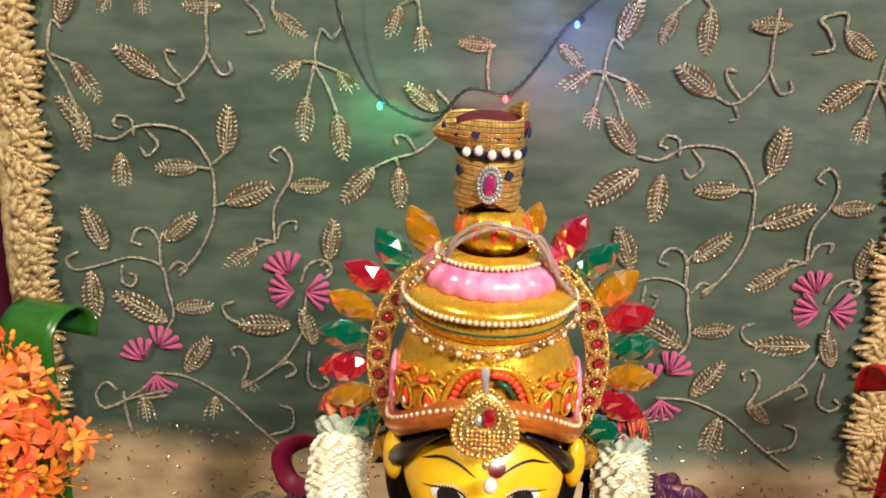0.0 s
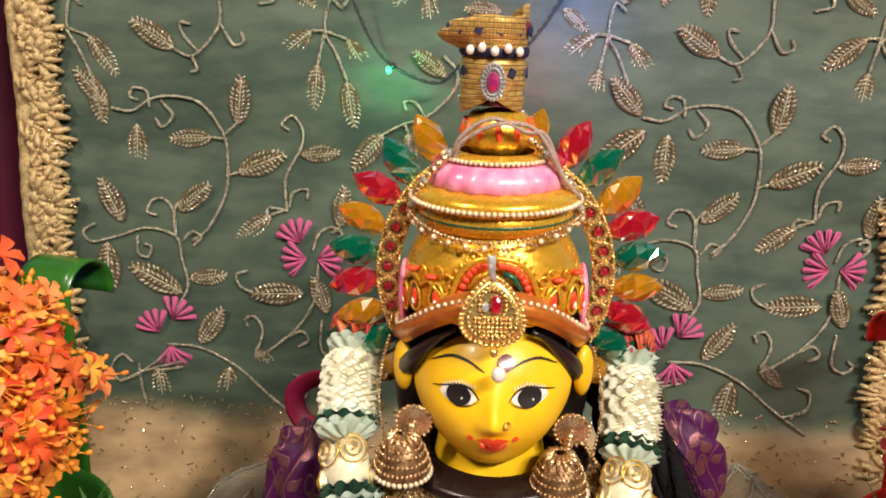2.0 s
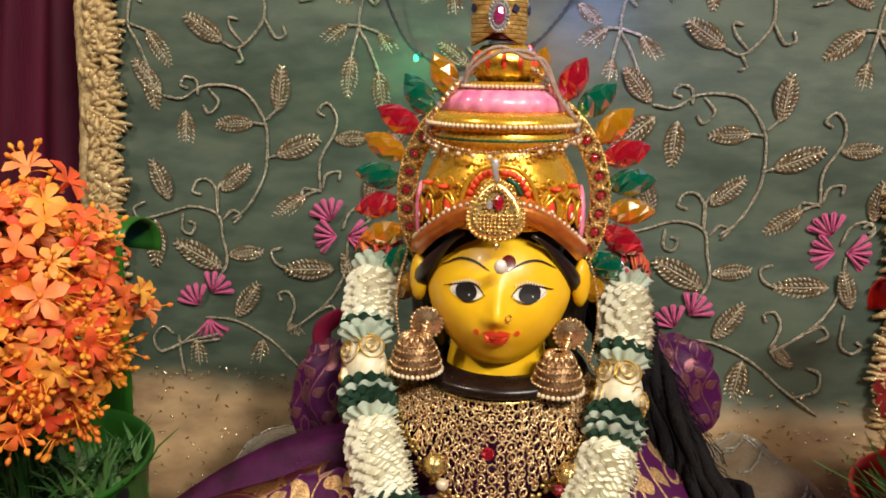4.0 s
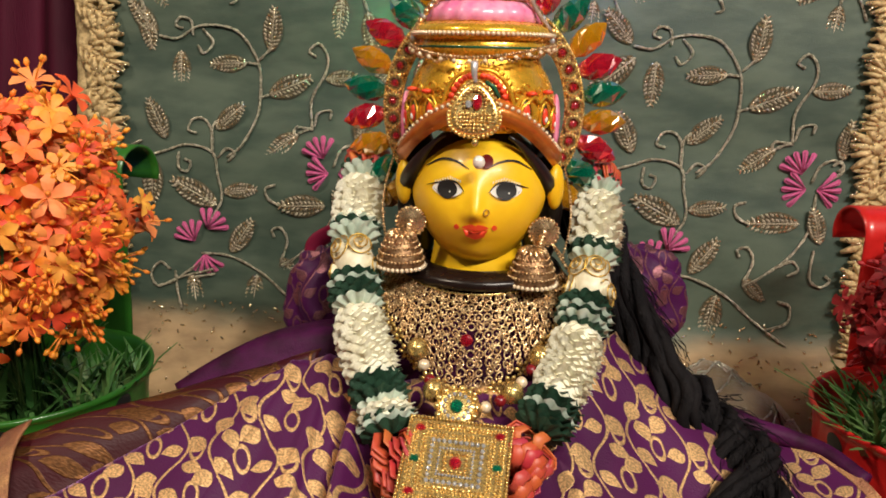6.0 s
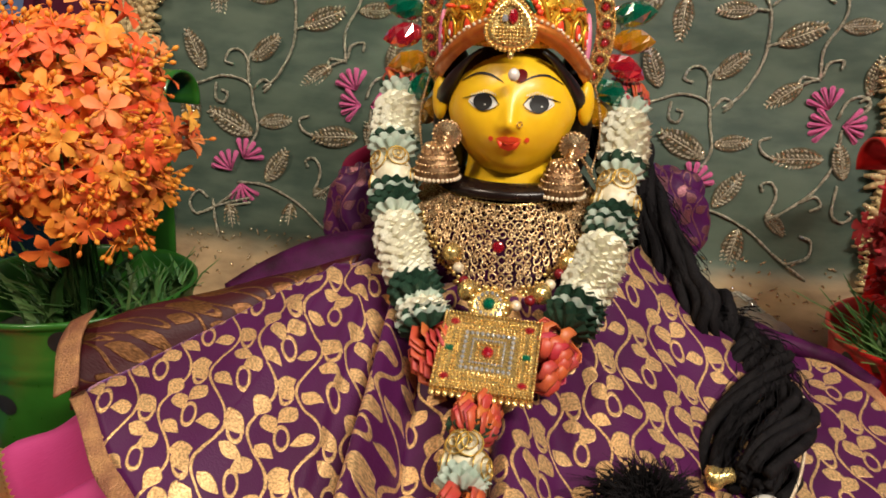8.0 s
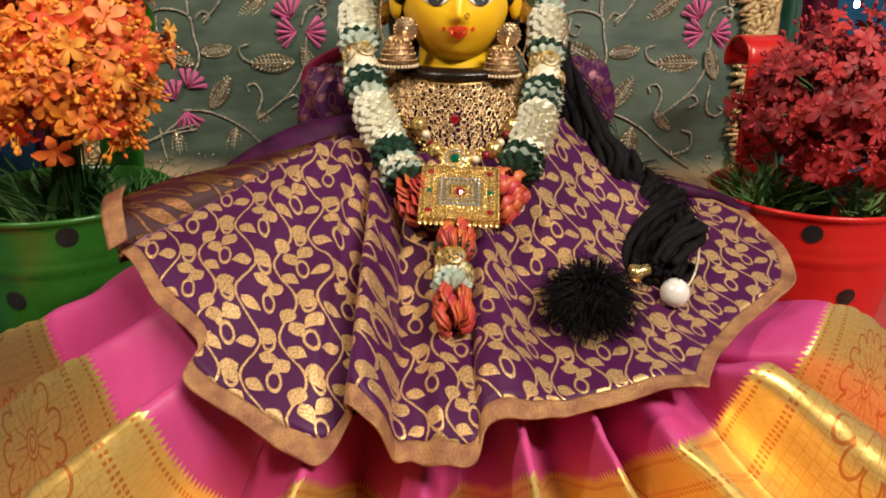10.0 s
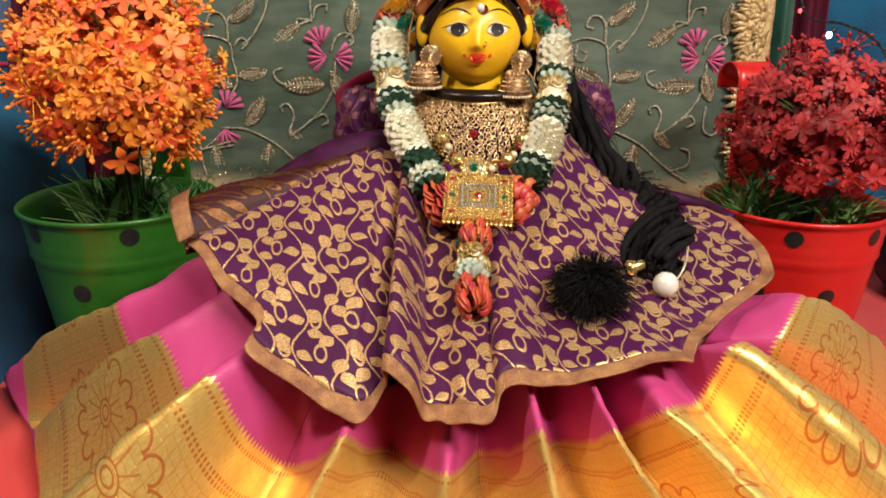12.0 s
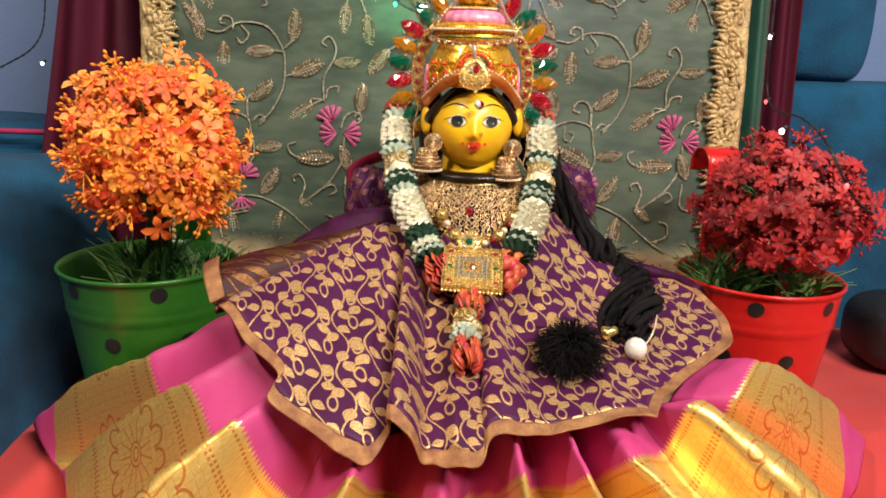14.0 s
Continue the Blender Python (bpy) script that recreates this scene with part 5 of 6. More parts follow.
def crystal(seed):
    """A pointed, faceted drop along +x, one unit long, centred."""
    g = Geo()
    prof = [(-0.5, 0.05), (-0.40, 0.24), (-0.24, 0.42), (-0.04, 0.50), (0.16, 0.46), (0.34, 0.29), (0.46, 0.10), (0.5, 0.02)]
    rows = []
    for n, (x, r) in enumerate(prof):
        rows.append([(x, 0.22 * r / 0.5 * math.sin(2 * math.pi * (j + 0.5 * (n % 2)) / 8), 0.285 * r / 0.5 * math.cos(2 * math.pi * (j + 0.5 * (n % 2)) / 8)) for j in range(8)])
    g.grid(rows, True, 0, True, True)
    return g


CRY = {c: crystal(0).mesh("crystal", m, False) for c, m in (("r", RUBY), ("a", AMBER), ("g", EMERALD))}
for a0, step, cols in ((117, 13.7, "agragrag"), (61, -13.2, "rgargarg"), (-44.5, 1, "a"), (76, 1, "a"), (226, 1, "a")):
    for i, c in enumerate(cols):
        a = math.radians(a0 + step * i)
        far = 0.0660 + 0.0035 * abs(math.sin(a)) ** 3
        L = 0.0262 if c != "a" or a0 != 76 else 0.019
        tilt = math.radians(8 * math.sin(i * 2.3))
        ob = part("crystal", CRY[c], None, halo)
        ob.matrix_world = Matrix.Translation((-0.004 + far * math.cos(a), 0.009, 0.3725 + far * math.sin(a))) @ Matrix.Rotation(-a + tilt, 4, "Y") @ Matrix.Rotation(0.3 * math.sin(i * 1.7), 4, "X") @ Matrix.Diagonal((L, L, L, 1))

# ---- topknot: brocade band with a flared frill ----
BROCADE = mat("gold_brocade_with_navy_checks", (0.84, 0.56, 0.17), (0.56, 0.32, 0.08), 500, 0.35, 0.5, 0.9, 1400)


def woven_rows(m, pitch):
    """Darkens the gaps between the rows of gold cord and raises the cords."""
    k = Nodes(m)
    b = m.node_tree.nodes["Principled BSDF"]
    tc = m.node_tree.nodes.new("ShaderNodeTexCoord")
    s = k.split(tc.outputs["Object"])
    round_ = k.math("ARCTAN2", s[1], s[0])
    rows_ = k.math("ABSOLUTE", k.math("SINE", k.math("MULTIPLY", s[2], math.pi / pitch)))
    cords = k.math("ABSOLUTE", k.math("SINE", k.math("MULTIPLY", round_, 38.0)))
    h = k.math("MULTIPLY", k.step(rows_, 0.05, 0.5), k.math("MULTIPLY_ADD", k.step(cords, 0.05, 0.45), 0.6, 0.4))
    col = b.inputs["Base Color"].links[0].from_socket
    k.nt.links.new(k.mix(h, (0.26, 0.15, 0.06), col), b.inputs["Base Color"])
    k.bump(h, 0.7, 0.0008)


woven_rows(BROCADE, 0.0021)
NAVY = mat("navy_velvet", (0.012, 0.014, 0.07), (0.008, 0.008, 0.03), 60, 0.7)
MAROONV = mat("maroon_velvet", (0.13, 0.012, 0.018), (0.08, 0.008, 0.012), 60, 0.7)
TK = Matrix.Translation((-0.0085, -0.001, 0.4455)) @ Matrix.Rotation(0.03, 4, "Y") @ Matrix.Diagonal((0.86, 0.86, 0.98, 1))
knot = thing("topknot_band", "gold brocade topknot band with pink jewel and flared frill", "ornament")


def knot_part(name, g, m, label="", smooth=True):
    ob = part(name, g, m, knot, label, smooth)
    ob.matrix_world = TK
    return ob


rows = []
for i in range(14):
    v = i / 13
    rows.append([((0.0158 + 0.0006 * math.sin(v * 60)) * math.cos(j * 0.1309), (0.0158 + 0.0006 * math.sin(v * 60)) * math.sin(j * 0.1309), 0.0100 + 0.0170 * v - 0.0075 * abs(math.cos(j * 0.1309)) * (1 - v)) for j in range(48)])
thick(knot_part("band", Geo().grid(rows, True), BROCADE), 0.001)
rows = []
for i in range(12):
    v = i / 11
    rows.append([((0.0160 + 0.0050 * math.sin(v * 2.0) * (1.1 - 0.9 * math.cos(j * 0.1309)) + 0.0016 * v * math.sin(j * 0.1309 * 6)) * math.cos(j * 0.1309) - 0.002 * v, (0.0160 + 0.0060 * math.sin(v * 2.0)) * math.sin(j * 0.1309), 0.0285 + 0.0135 * v + 0.0045 * v * math.cos(j * 0.1309) + 0.002 * v * math.sin(j * 0.1309 * 3 + 1)) for j in range(48)])
thick(knot_part("frill", Geo().grid(rows, True), BROCADE, "flared brocade frill"), 0.001)
knot_part("navy_band", Geo().lathe([(0.0162, 0.0262), (0.0172, 0.0275), (0.0172, 0.0298), (0.0160, 0.0308)], n=40), NAVY, "navy velvet band")
knot_part("core", Geo().lathe([(0.0140, 0.006), (0.0148, 0.030), (0.0175, 0.040), (0.012, 0.0425), (0.0, 0.043)], n=32), MAROONV, "maroon velvet lining")
for row, n, z, r in ((0, 6, 0.0370, 0.0205), (1, 4, 0.0200, 0.0162)):
    for i in range(n):
        a = math.radians(-160 + 140 * i / (n - 1) + 9 * (row % 2))
        if row and abs(a + math.pi / 2) < 0.55:
            continue
        g = Geo()
        g.box((0, 0, 0), (0.0034, 0.0010, 0.0034), Matrix.Rotation(a + math.pi / 2, 3, "Z") @ Matrix.Rotation(0.5, 3, "Y"))
        ob = knot_part("navy_check", g, NAVY, smooth=False)
        ob.matrix_world = TK @ Matrix.Translation(((r + 0.0004) * math.cos(a) - (0.003 if row == 0 else 0), (r + 0.0004) * math.sin(a), z))
for i in range(5):
    a = math.radians(-128 + 19 * i)
    knot_part("pearl_bead", Geo().ball((0.0188 * math.cos(a), 0.0188 * math.sin(a), 0.0288 + 0.0012 * (i % 2)), 0.0021, 10), PEARL, "white pearl bead")
g = Geo()
for i in range(22):
    a = 2 * math.pi * i / 22
    g.ball((0.0062 * math.cos(a) * 0.85, -0.0182, 0.0165 + 0.0072 * math.sin(a)), 0.0010, 6)
    g.ball((0.0045 * math.cos(a) * 0.85, -0.0186, 0.0165 + 0.0054 * math.sin(a)), 0.0007, 6)
g.ball((0, -0.0172, 0.0165), (0.0058, 0.0012, 0.0072), 16)
knot_part("stone_ring", g, WHITESTONE, "ring of clear stones")
knot_part("pink_jewel", Geo().ball((0, -0.0185, 0.0163), (0.0030, 0.0022, 0.0044), 8), PINKSTONE, "pink teardrop jewel", False)
cord = Geo()
for dz, ph in ((0.0, 0.0), (0.0028, 0.5)):
    cord.tube(curve([(-0.024, -0.012, 0.424 + dz), (-0.021, -0.017, 0.436 + dz), (-0.008, -0.0205, 0.4445 + dz), (0.006, -0.0205, 0.4450 - dz), (0.014, -0.019, 0.438 + dz), (0.022, -0.016, 0.424), (0.030, -0.012, 0.414)], 50), 0.0010, 7)
solo("tying_cord", cord, mat("beige_cotton_cord", (0.52, 0.38, 0.32), (0.38, 0.26, 0.22), 400, 0.8, 0.0, 0.8, 1600), "beige cotton cord tied round the topknot", "cord")

# ---- chain round the crown rim ----
chain = thing("crown_chain", "gold bead chain looped round the crown rim", "jewellery")
g, g2 = Geo(), Geo()
for i in range(70):
    a = math.radians(-190 + 200 * i / 69)
    sag = 0.0065 * math.sin(math.radians(200 * i / 69 + 0)) ** 2
    r = 0.0385
    p = Vector((AX + r * math.cos(a), r * math.sin(a), 0.4065 - sag))
    g.ball(p, 0.0011 if i % 2 else 0.0008, 6)
    g.ball(p + Vector((0, 0.0005, -0.0026 - 0.0012 * math.sin(i * 0.9))), 0.0009, 5)
    if i % 4 == 0:
        g2.ball(p + Vector((0, -0.001, -0.002)), 0.0013, 7)
part("link_chain", g, DULLGOLD, chain, kind="stuff")
part("drop_fringe", g2, CREAMPEARL, chain, kind="stuff")
for sd in (-1, 1):
    strand_line = curve([(sd * 0.014, -0.010, 0.4375), (sd * 0.024, -0.014, 0.428), (sd * 0.032, -0.012, 0.418), (sd * 0.036, -0.010, 0.409)], 25)
    for i, c in enumerate(strand_line):
        part("strand_bead", Geo().ball(c + Vector((AX, 0, 0)), 0.0013 + 0.0006 * (i % 2), 7), WHITESTONE if i % 5 == 0 else DULLGOLD, chain)

# ---- forehead pendant ----
pend = thing("forehead_pendant", "gold teardrop forehead pendant with red stone and pearl", "jewellery")
PC = Vector((-0.006, -0.0515, 0.3745))
TILT = Matrix.Rotation(-0.22, 4, "X")


def pend_part(name, g, m, label="", smooth=True, kind=""):
    ob = part(name, g, m, pend, label, smooth, kind)
    ob.matrix_world = Matrix.Translation(PC) @ TILT
    return ob


def drop_outline(a, s=1.0):
    x, z = math.sin(a), math.cos(a)
    return 0.0118 * s * x * (1 - 0.22 * z - 0.18 * max(0, z) ** 2), s * (0.0145 * z if z > 0 else 0.0115 * z)


rows = [[(drop_outline(2 * math.pi * j / 40, s)[0], y, drop_outline(2 * math.pi * j / 40, s)[1]) for j in range(40)] for s, y in ((1.0, 0.001), (1.0, -0.0006), (0.86, -0.0016), (0.7, -0.0012), (0.02, -0.0016))]
pend_part("plate", Geo().grid(rows, True), JEWEL)
g = Geo()
for i in range(40):
    x, z = drop_outline(2 * math.pi * i / 40, 1.04)
    g.ball((x, -0.0004, z), 0.0011, 6)
for i in range(30):
    x, z = drop_outline(2 * math.pi * i / 30, 0.80)
    g.ball((x, -0.0018, z), 0.0008, 5)
for ix in range(-4, 5):
    for iz in range(5):
        x, z = ix * 0.0017, -0.0012 - iz * 0.0017
        if (x / 0.0085) ** 2 + (z / 0.0092) ** 2 < 1:
            g.ball((x, -0.0020, z), 0.0009, 6)
for i in range(20):
    a = 2 * math.pi * i / 20
    g.ball((0.0052 * math.cos(a), -0.0022, 0.0042 + 0.0062 * math.sin(a)), 0.0008, 5)
pend_part("granulation", g, JEWEL, kind="stuff")
pend_part("red_stone", Geo().ball((0.0012, -0.0028, 0.0045), (0.0024, 0.0018, 0.0038), 8), RUBY, "red drop stone", False)
pend_part("clear_stone", Geo().ball((-0.0030, -0.0026, 0.0034), (0.0017, 0.0013, 0.0020), 8), WHITESTONE, "small clear stone", False)
pend_part("loop", Geo().tube(curve([(0, -0.001, 0.014), (-0.0008, -0.002, 0.018), (-0.001, -0.001, 0.0235)], 10), lambda t: 0.0010 + 0.001 * t, 8), WHITESTONE, "bright bail loop")
g = Geo()
g.ball((0.0008, -0.0018, -0.0145), (0.0017, 0.0017, 0.0020), 10)
pend_part("gold_bead", g, JEWEL)
ob = part("pearl_drop", Geo().ball((-0.003, -0.0560, 0.3512), (0.0030, 0.0030, 0.0034), 16), PEARL, pend, "white pearl drop")


# ---- earrings ----
def jhumka(at, bell, label):
    e = thing("bell_earring", label, "earring", "pair of bell earrings")
    c, b = Vector(at), Vector(bell)
    g = Geo().lathe([(0.0, 0.0), (0.0055, 0.0), (0.0064, 0.0008), (0.0058, 0.0018), (0.0046, 0.0012), (0.0034, 0.0022), (0.0018, 0.0016), (0.0, 0.003)], n=28)
    for i in range(20):
        a = 2 * math.pi * i / 20
        g.ball((0.0062 * math.cos(a), 0.0062 * math.sin(a), 0.0014), 0.0008, 5)
    ob = part("stud", g, DULLGOLD, e)
    ob.matrix_world = Matrix.Translation(c) @ UPR @ Matrix.Scale(1.25, 4)
    g = Geo()
    for i in range(7):
        g.ball(c.lerp(b, 0.15 + 0.5 * i / 6) + Vector((0, -0.001, 0)), 0.0024, 7)
    part("link", g, DULLGOLD, e)
    g = Geo().lathe([(0.0020, 0.0125), (0.0052, 0.0112), (0.0078, 0.0085), (0.0100, 0.0045), (0.0117, -0.0005), (0.0126, -0.0045), (0.0124, -0.0060), (0.0106, -0.0052), (0.006, 0.002)], n=40, slot=1, wave=lambda a, z: 1 + 0.02 * math.cos(a * 14))
    for i in range(14):
        a = 2 * math.pi * i / 14
        g.tube([(r * math.cos(a), r * math.sin(a), z) for r, z in ((0.0026, 0.0128), (0.0062, 0.0112), (0.0086, 0.0082))], lambda t: 0.0006 + 0.0008 * math.sin(math.pi * t), 5)
    for z, r, n in ((0.0074, 0.0086, 26), (0.0048, 0.0100, 30), (0.0015, 0.0113, 34), (-0.0022, 0.0123, 38)):
        for i in range(n):
            a = 2 * math.pi * i / n
            g.ball((r * math.cos(a), r * math.sin(a), z), 0.00085, 5)
    ob = part("bell", g, [DULLGOLD, ANTIQUE], e)
    ob.location = b
    g = Geo()
    for i in range(32):
        a = 2 * math.pi * i / 32
        g.ball((0.0128 * math.cos(a), 0.0128 * math.sin(a), -0.0062), 0.00125, 6)
    ob = part("pearl_fringe", g, CREAMPEARL, e, "ring of cream pearls")
    ob.location = b
    return e


jhumka((-0.0385, -0.030, 0.3155), (-0.0435, -0.034, 0.2985), "antique gold bell earring with pearl fringe, tilted outward")
jhumka((0.0315, -0.026, 0.3115), (0.0260, -0.036, 0.2925), "antique gold bell earring with pearl fringe and side chains")
g = Geo()
for k in range(3):
    for i in range(18):
        f = i / 17
        g.ball((0.031 + 0.012 * f + 0.003 * k * f, -0.026 + 0.004 * f, 0.3125 - (0.016 + 0.006 * k) * f), 0.0007, 5)
solo("ear_chain", g, DULLGOLD, "fine gold ear chains hanging beside the cheek", "jewellery")
for sd, x, y, z in ((-1, -0.052, -0.006, 0.345), (1, 0.042, -0.006, 0.342)):
    g = Geo()
    for i in range(30):
        f = i / 29
        g.ball((x + sd * 0.004 * math.sin(3.1 * f), y - 0.018 * f, z - 0.045 * f), 0.0008, 6)
    solo("side_chain", g, DULLGOLD, "gold bead chain hanging beside the hair", "jewellery")
solo("nose_ring", Geo().tube([face_at(0.0054 + 0.0013 * math.cos(i * 0.63), -0.0060 + 0.0015 * math.sin(i * 0.63), 0.0014) for i in range(11)], 0.00035, 6), JEWEL, "tiny gold nose ring", "jewellery")

# ---- collar necklace ----
collar = thing("collar_necklace", "wide antique gold openwork collar necklace with ruby centre", "necklace")


def bib(a, v):
    """Surface of the collar: a turns round the neck, v runs down."""
    L = 0.007 + 0.043 * max(0.0, math.cos(a * 1.05)) ** 3.2
    r = 0.0455 + 0.020 * v * math.cos(a * 0.8)
    z = 0.2845 - L * v + 0.004 * (1 - math.cos(a))
    return Vector((-0.004 + r * 1.02 * math.sin(a), 0.002 - r * math.cos(a) * 1.02, z))


ARC = 1.32
for v, rr in ((0.0, 0.0013), (0.07, 0.0008)):
    part("collar_band", Geo().tube([bib(-ARC + 2 * ARC * i / 60, v) for i in range(61)], rr, 7), JEWEL, collar)
fil = Geo()
rng = random.Random(3)
for row in range(10):
    v = 0.11 + 0.088 * row
    n = 37 - row
    for i in range(n):
        a = (-ARC + 2 * ARC * (i + 0.5 * (row % 2)) / (n - 1)) * (1 - 0.02 * row) + rng.uniform(-0.012, 0.012)
        if abs(a) > ARC or (abs(a) < 0.05 and 4 <= row <= 5):
            continue
        c = bib(a, v)
        r = 0.0021 * rng.uniform(0.8, 1.15)
        e = bib(a + 0.02, v) - c
        e.normalize()
        d = (bib(a, v + 0.02) - c).normalized()
        fil.tube([c + (e * math.cos(k * 0.7854) + d * math.sin(k * 0.7854)) * r for k in range(9)], 0.00052, 5)
        if (i + row) % 2 == 0:
            fil.ball(c + Vector((0, -0.0006, 0)), 0.0009, 6)
        if rng.random() < 0.9:
            fil.tube([c, c + (d * rng.choice((-1, 1)) + e * rng.uniform(-1, 1)) * 0.0036], 0.00045, 4)
part("filigree", fil, DULLGOLD, collar, kind="stuff")
flw = Geo()
for i in range(6):
    a = 2 * math.pi * i / 6
    flw.ball((0.0021 * math.cos(a), 0, 0.0021 * math.sin(a)), (0.0014, 0.0007, 0.0009), 6, 0, Matrix.Rotation(-a, 3, "Y"))
flw.ball((0, -0.0006, 0), 0.0009, 6)
flw = flw.mesh("flower_drop", JEWEL)
for i in range(25):
    a = -ARC + 2 * ARC * i / 24
    ob = part("flower_drop", flw, None, collar)
    ob.matrix_world = Matrix.Translation(bib(a * 0.97, 1.0 + 0.04 * (i % 2)) + Vector((0, -0.0008, 0))) @ Matrix.Rotation(a, 4, "Z") @ Matrix.Scale(1.45, 4)
part("ruby", Geo().ball(bib(-0.04, 0.50) + Vector((0, -0.001, 0)), (0.0034, 0.0018, 0.0034), 10), RUBY, collar, "round ruby stone", False)

# ---- gold bead chain and pendants ----
beads = thing("bead_necklace", "gold bead necklace with pearls and a round flower pendant", "necklace")
for n, p in enumerate(curve([(-0.030, -0.066, 0.258), (-0.022, -0.083, 0.249), (-0.016, -0.090, 0.243), (-0.002, -0.094, 0.240), (0.012, -0.089, 0.243), (0.022, -0.080, 0.249), (0.031, -0.066, 0.257)], 12)):
    kind = n % 3
    g = Geo()
    if kind == 0:
        g.lathe([(0.0008, -0.0048), (0.0040, -0.0042), (0.0054, -0.0015), (0.0056, 0.001), (0.0040, 0.0042), (0.0008, 0.0048)], n=28, wave=lambda a, z: 1 + 0.06 * math.cos(a * 9))
    else:
        g.ball((0, 0, 0), 0.0029, 12)
    ob = part(("gold_bead", "pearl_bead", "maroon_bead")[kind], g, (JEWEL, CREAMPEARL, mat("maroon_bead", (0.2, 0.01, 0.015), None, 90, 0.25) if n == 2 else bpy.data.materials.get("maroon_bead") or MAROONV)[kind], beads)
    ob.matrix_world = Matrix.Translation(p) @ Matrix.Rotation(1.2 if n < 6 else -1.0, 4, "Y") @ Matrix.Rotation(0.3, 4, "X")
FM = Matrix.Translation((-0.008, -0.0965, 0.2420)) @ Matrix.Rotation(-0.75, 4, "X")
g = Geo().ball((0, 0, 0), (0.0095, 0.0016, 0.0095), 24)
for i in range(14):
    a = 2 * math.pi * i / 14
    g.ball((0.0092 * math.cos(a), -0.0008, 0.0092 * math.sin(a)), 0.0019, 7)
    g.ball((0.0060 * math.cos(a), -0.0018, 0.0060 * math.sin(a)), 0.0011, 6, 1)
ob = part("flower_pendant", g, [JEWEL, WHITESTONE], beads)
ob.matrix_world = FM
stn = part("green_stone", Geo().ball((0, -0.0022, 0), (0.0032, 0.0018, 0.0032), 10), EMERALD, beads, "round green stone", False)
stn.matrix_world = FM

sq = thing("square_pendant", "large square gold pendant set with red, green and clear stones", "pendant")
SM = Matrix.Translation((-0.0065, -0.123, 0.2270)) @ Matrix.Rotation(-1.02, 4, "X") @ Matrix.Rotation(0.075, 4, "Y")


def sq_part(name, g, m, label="", smooth=True, kind=""):
    ob = part(name, g, m, sq, label, smooth, kind)
    ob.matrix_world = SM
    return ob


g = Geo()
g.box((0, 0, 0), (0.0475, 0.0024, 0.0430))
g.box((0, -0.0016, 0), (0.0440, 0.0014, 0.0395))
sq_part("plate", g, JEWEL, smooth=False)
g = Geo()


def bead_frame(hx, hz, r, y, slot=0):
    n = int(2 * hx / (r * 2.05))
    m = int(2 * hz / (r * 2.05))
    for i in range(n + 1):
        for s in (-1, 1):
            g.ball((-hx + 2 * hx * i / n, y, s * hz), r, 5, slot)
    for i in range(1, m):
        for s in (-1, 1):
            g.ball((s * hx, y, -hz + 2 * hz * i / m), r, 5, slot)


for hx, hz in ((0.0232, 0.0210), (0.0205, 0.0183), (0.0188, 0.0166), (0.0160, 0.0138), (0.0146, 0.0124)):
    bead_frame(hx, hz, 0.0008, -0.0026)
bead_frame(0.0048, 0.0044, 0.0009, -0.0030)
sq_part("granulation", g, JEWEL, kind="stuff")
g = Geo()
bead_frame(0.0112, 0.0098, 0.0012, -0.0030)
bead_frame(0.0075, 0.0064, 0.0007, -0.0030)
sq_part("stone_square", g, WHITESTONE, "square of clear stones", kind="stuff")
sq_part("centre_stone", Geo().ball((0, -0.003, 0.0), (0.0028, 0.0018, 0.0028), 8), RUBY, "round red stone", False)
for x, z, m in ((-0.018, 0.0155, RUBY), (0.018, 0.0155, RUBY), (-0.018, -0.0155, RUBY), (0.018, -0.0155, RUBY), (-0.0182, 0.0, EMERALD), (0.0182, 0.0, EMERALD)):
    sq_part("corner_stone", Geo().ball((x, -0.0026, z), (0.0024, 0.0014, 0.0017), 8), m, "small coloured stone", False)
for i in range(15):
    sq_part("fringe_drop", Geo().ball((-0.0225 + 0.0032 * i, 0, -0.0228), (0.0016, 0.0010, 0.0022), 7), JEWEL)
for i in range(7):
    sq_part("petal_bead", Geo().ball((-0.0075 + 0.0025 * i, -0.0026, -0.0118), (0.0011, 0.0010, 0.0020), 6), JEWEL)

# ---- garland ----
garland = thing("flower_garland", "white cloth flower garland with green leaf bands and cream roses", "garland")
WHITEPETAL = mat("ivory_cloth_petals", (0.88, 0.85, 0.72), (0.80, 0.75, 0.58), 200, 0.75, 0.0, 0.3, 800)
LEAFBAND = mat("dark_green_ribbon_leaf", (0.020, 0.065, 0.035), (0.012, 0.04, 0.022), 200, 0.6, 0.0, 0.3, 800)
PALEBAND = mat("pale_mint_ribbon_leaf", (0.62, 0.68, 0.58), (0.45, 0.55, 0.45), 200, 0.6)
CREAMROSE = mat("cream_satin", (0.78, 0.71, 0.54), (0.66, 0.58, 0.40), 150, 0.4, sheen=0.4)
ROSEGOLD = mat("gold_edge_thread", (0.70, 0.45, 0.10), (0.55, 0.32, 0.06), 300, 0.35, 0.6)
RIBBON = mat("pink_and_orange_satin", (0.46, 0.04, 0.06), (0.55, 0.14, 0.03), 120, 0.45, rnd=[(0.42, 0.010, 0.045), (0.55, 0.10, 0.015), (0.38, 0.012, 0.07), (0.50, 0.03, 0.03), (0.60, 0.22, 0.03)], island=True)


def frame_on(path, s):
    """Place and turn at the length s along a path of points."""
    acc = 0.0
    for i in range(len(path) - 1):
        d = path[i + 1] - path[i]
        if acc + d.length >= s or i == len(path) - 2:
            t = d.normalized()
            return path[i] + t * (s - acc), t
        acc += d.length


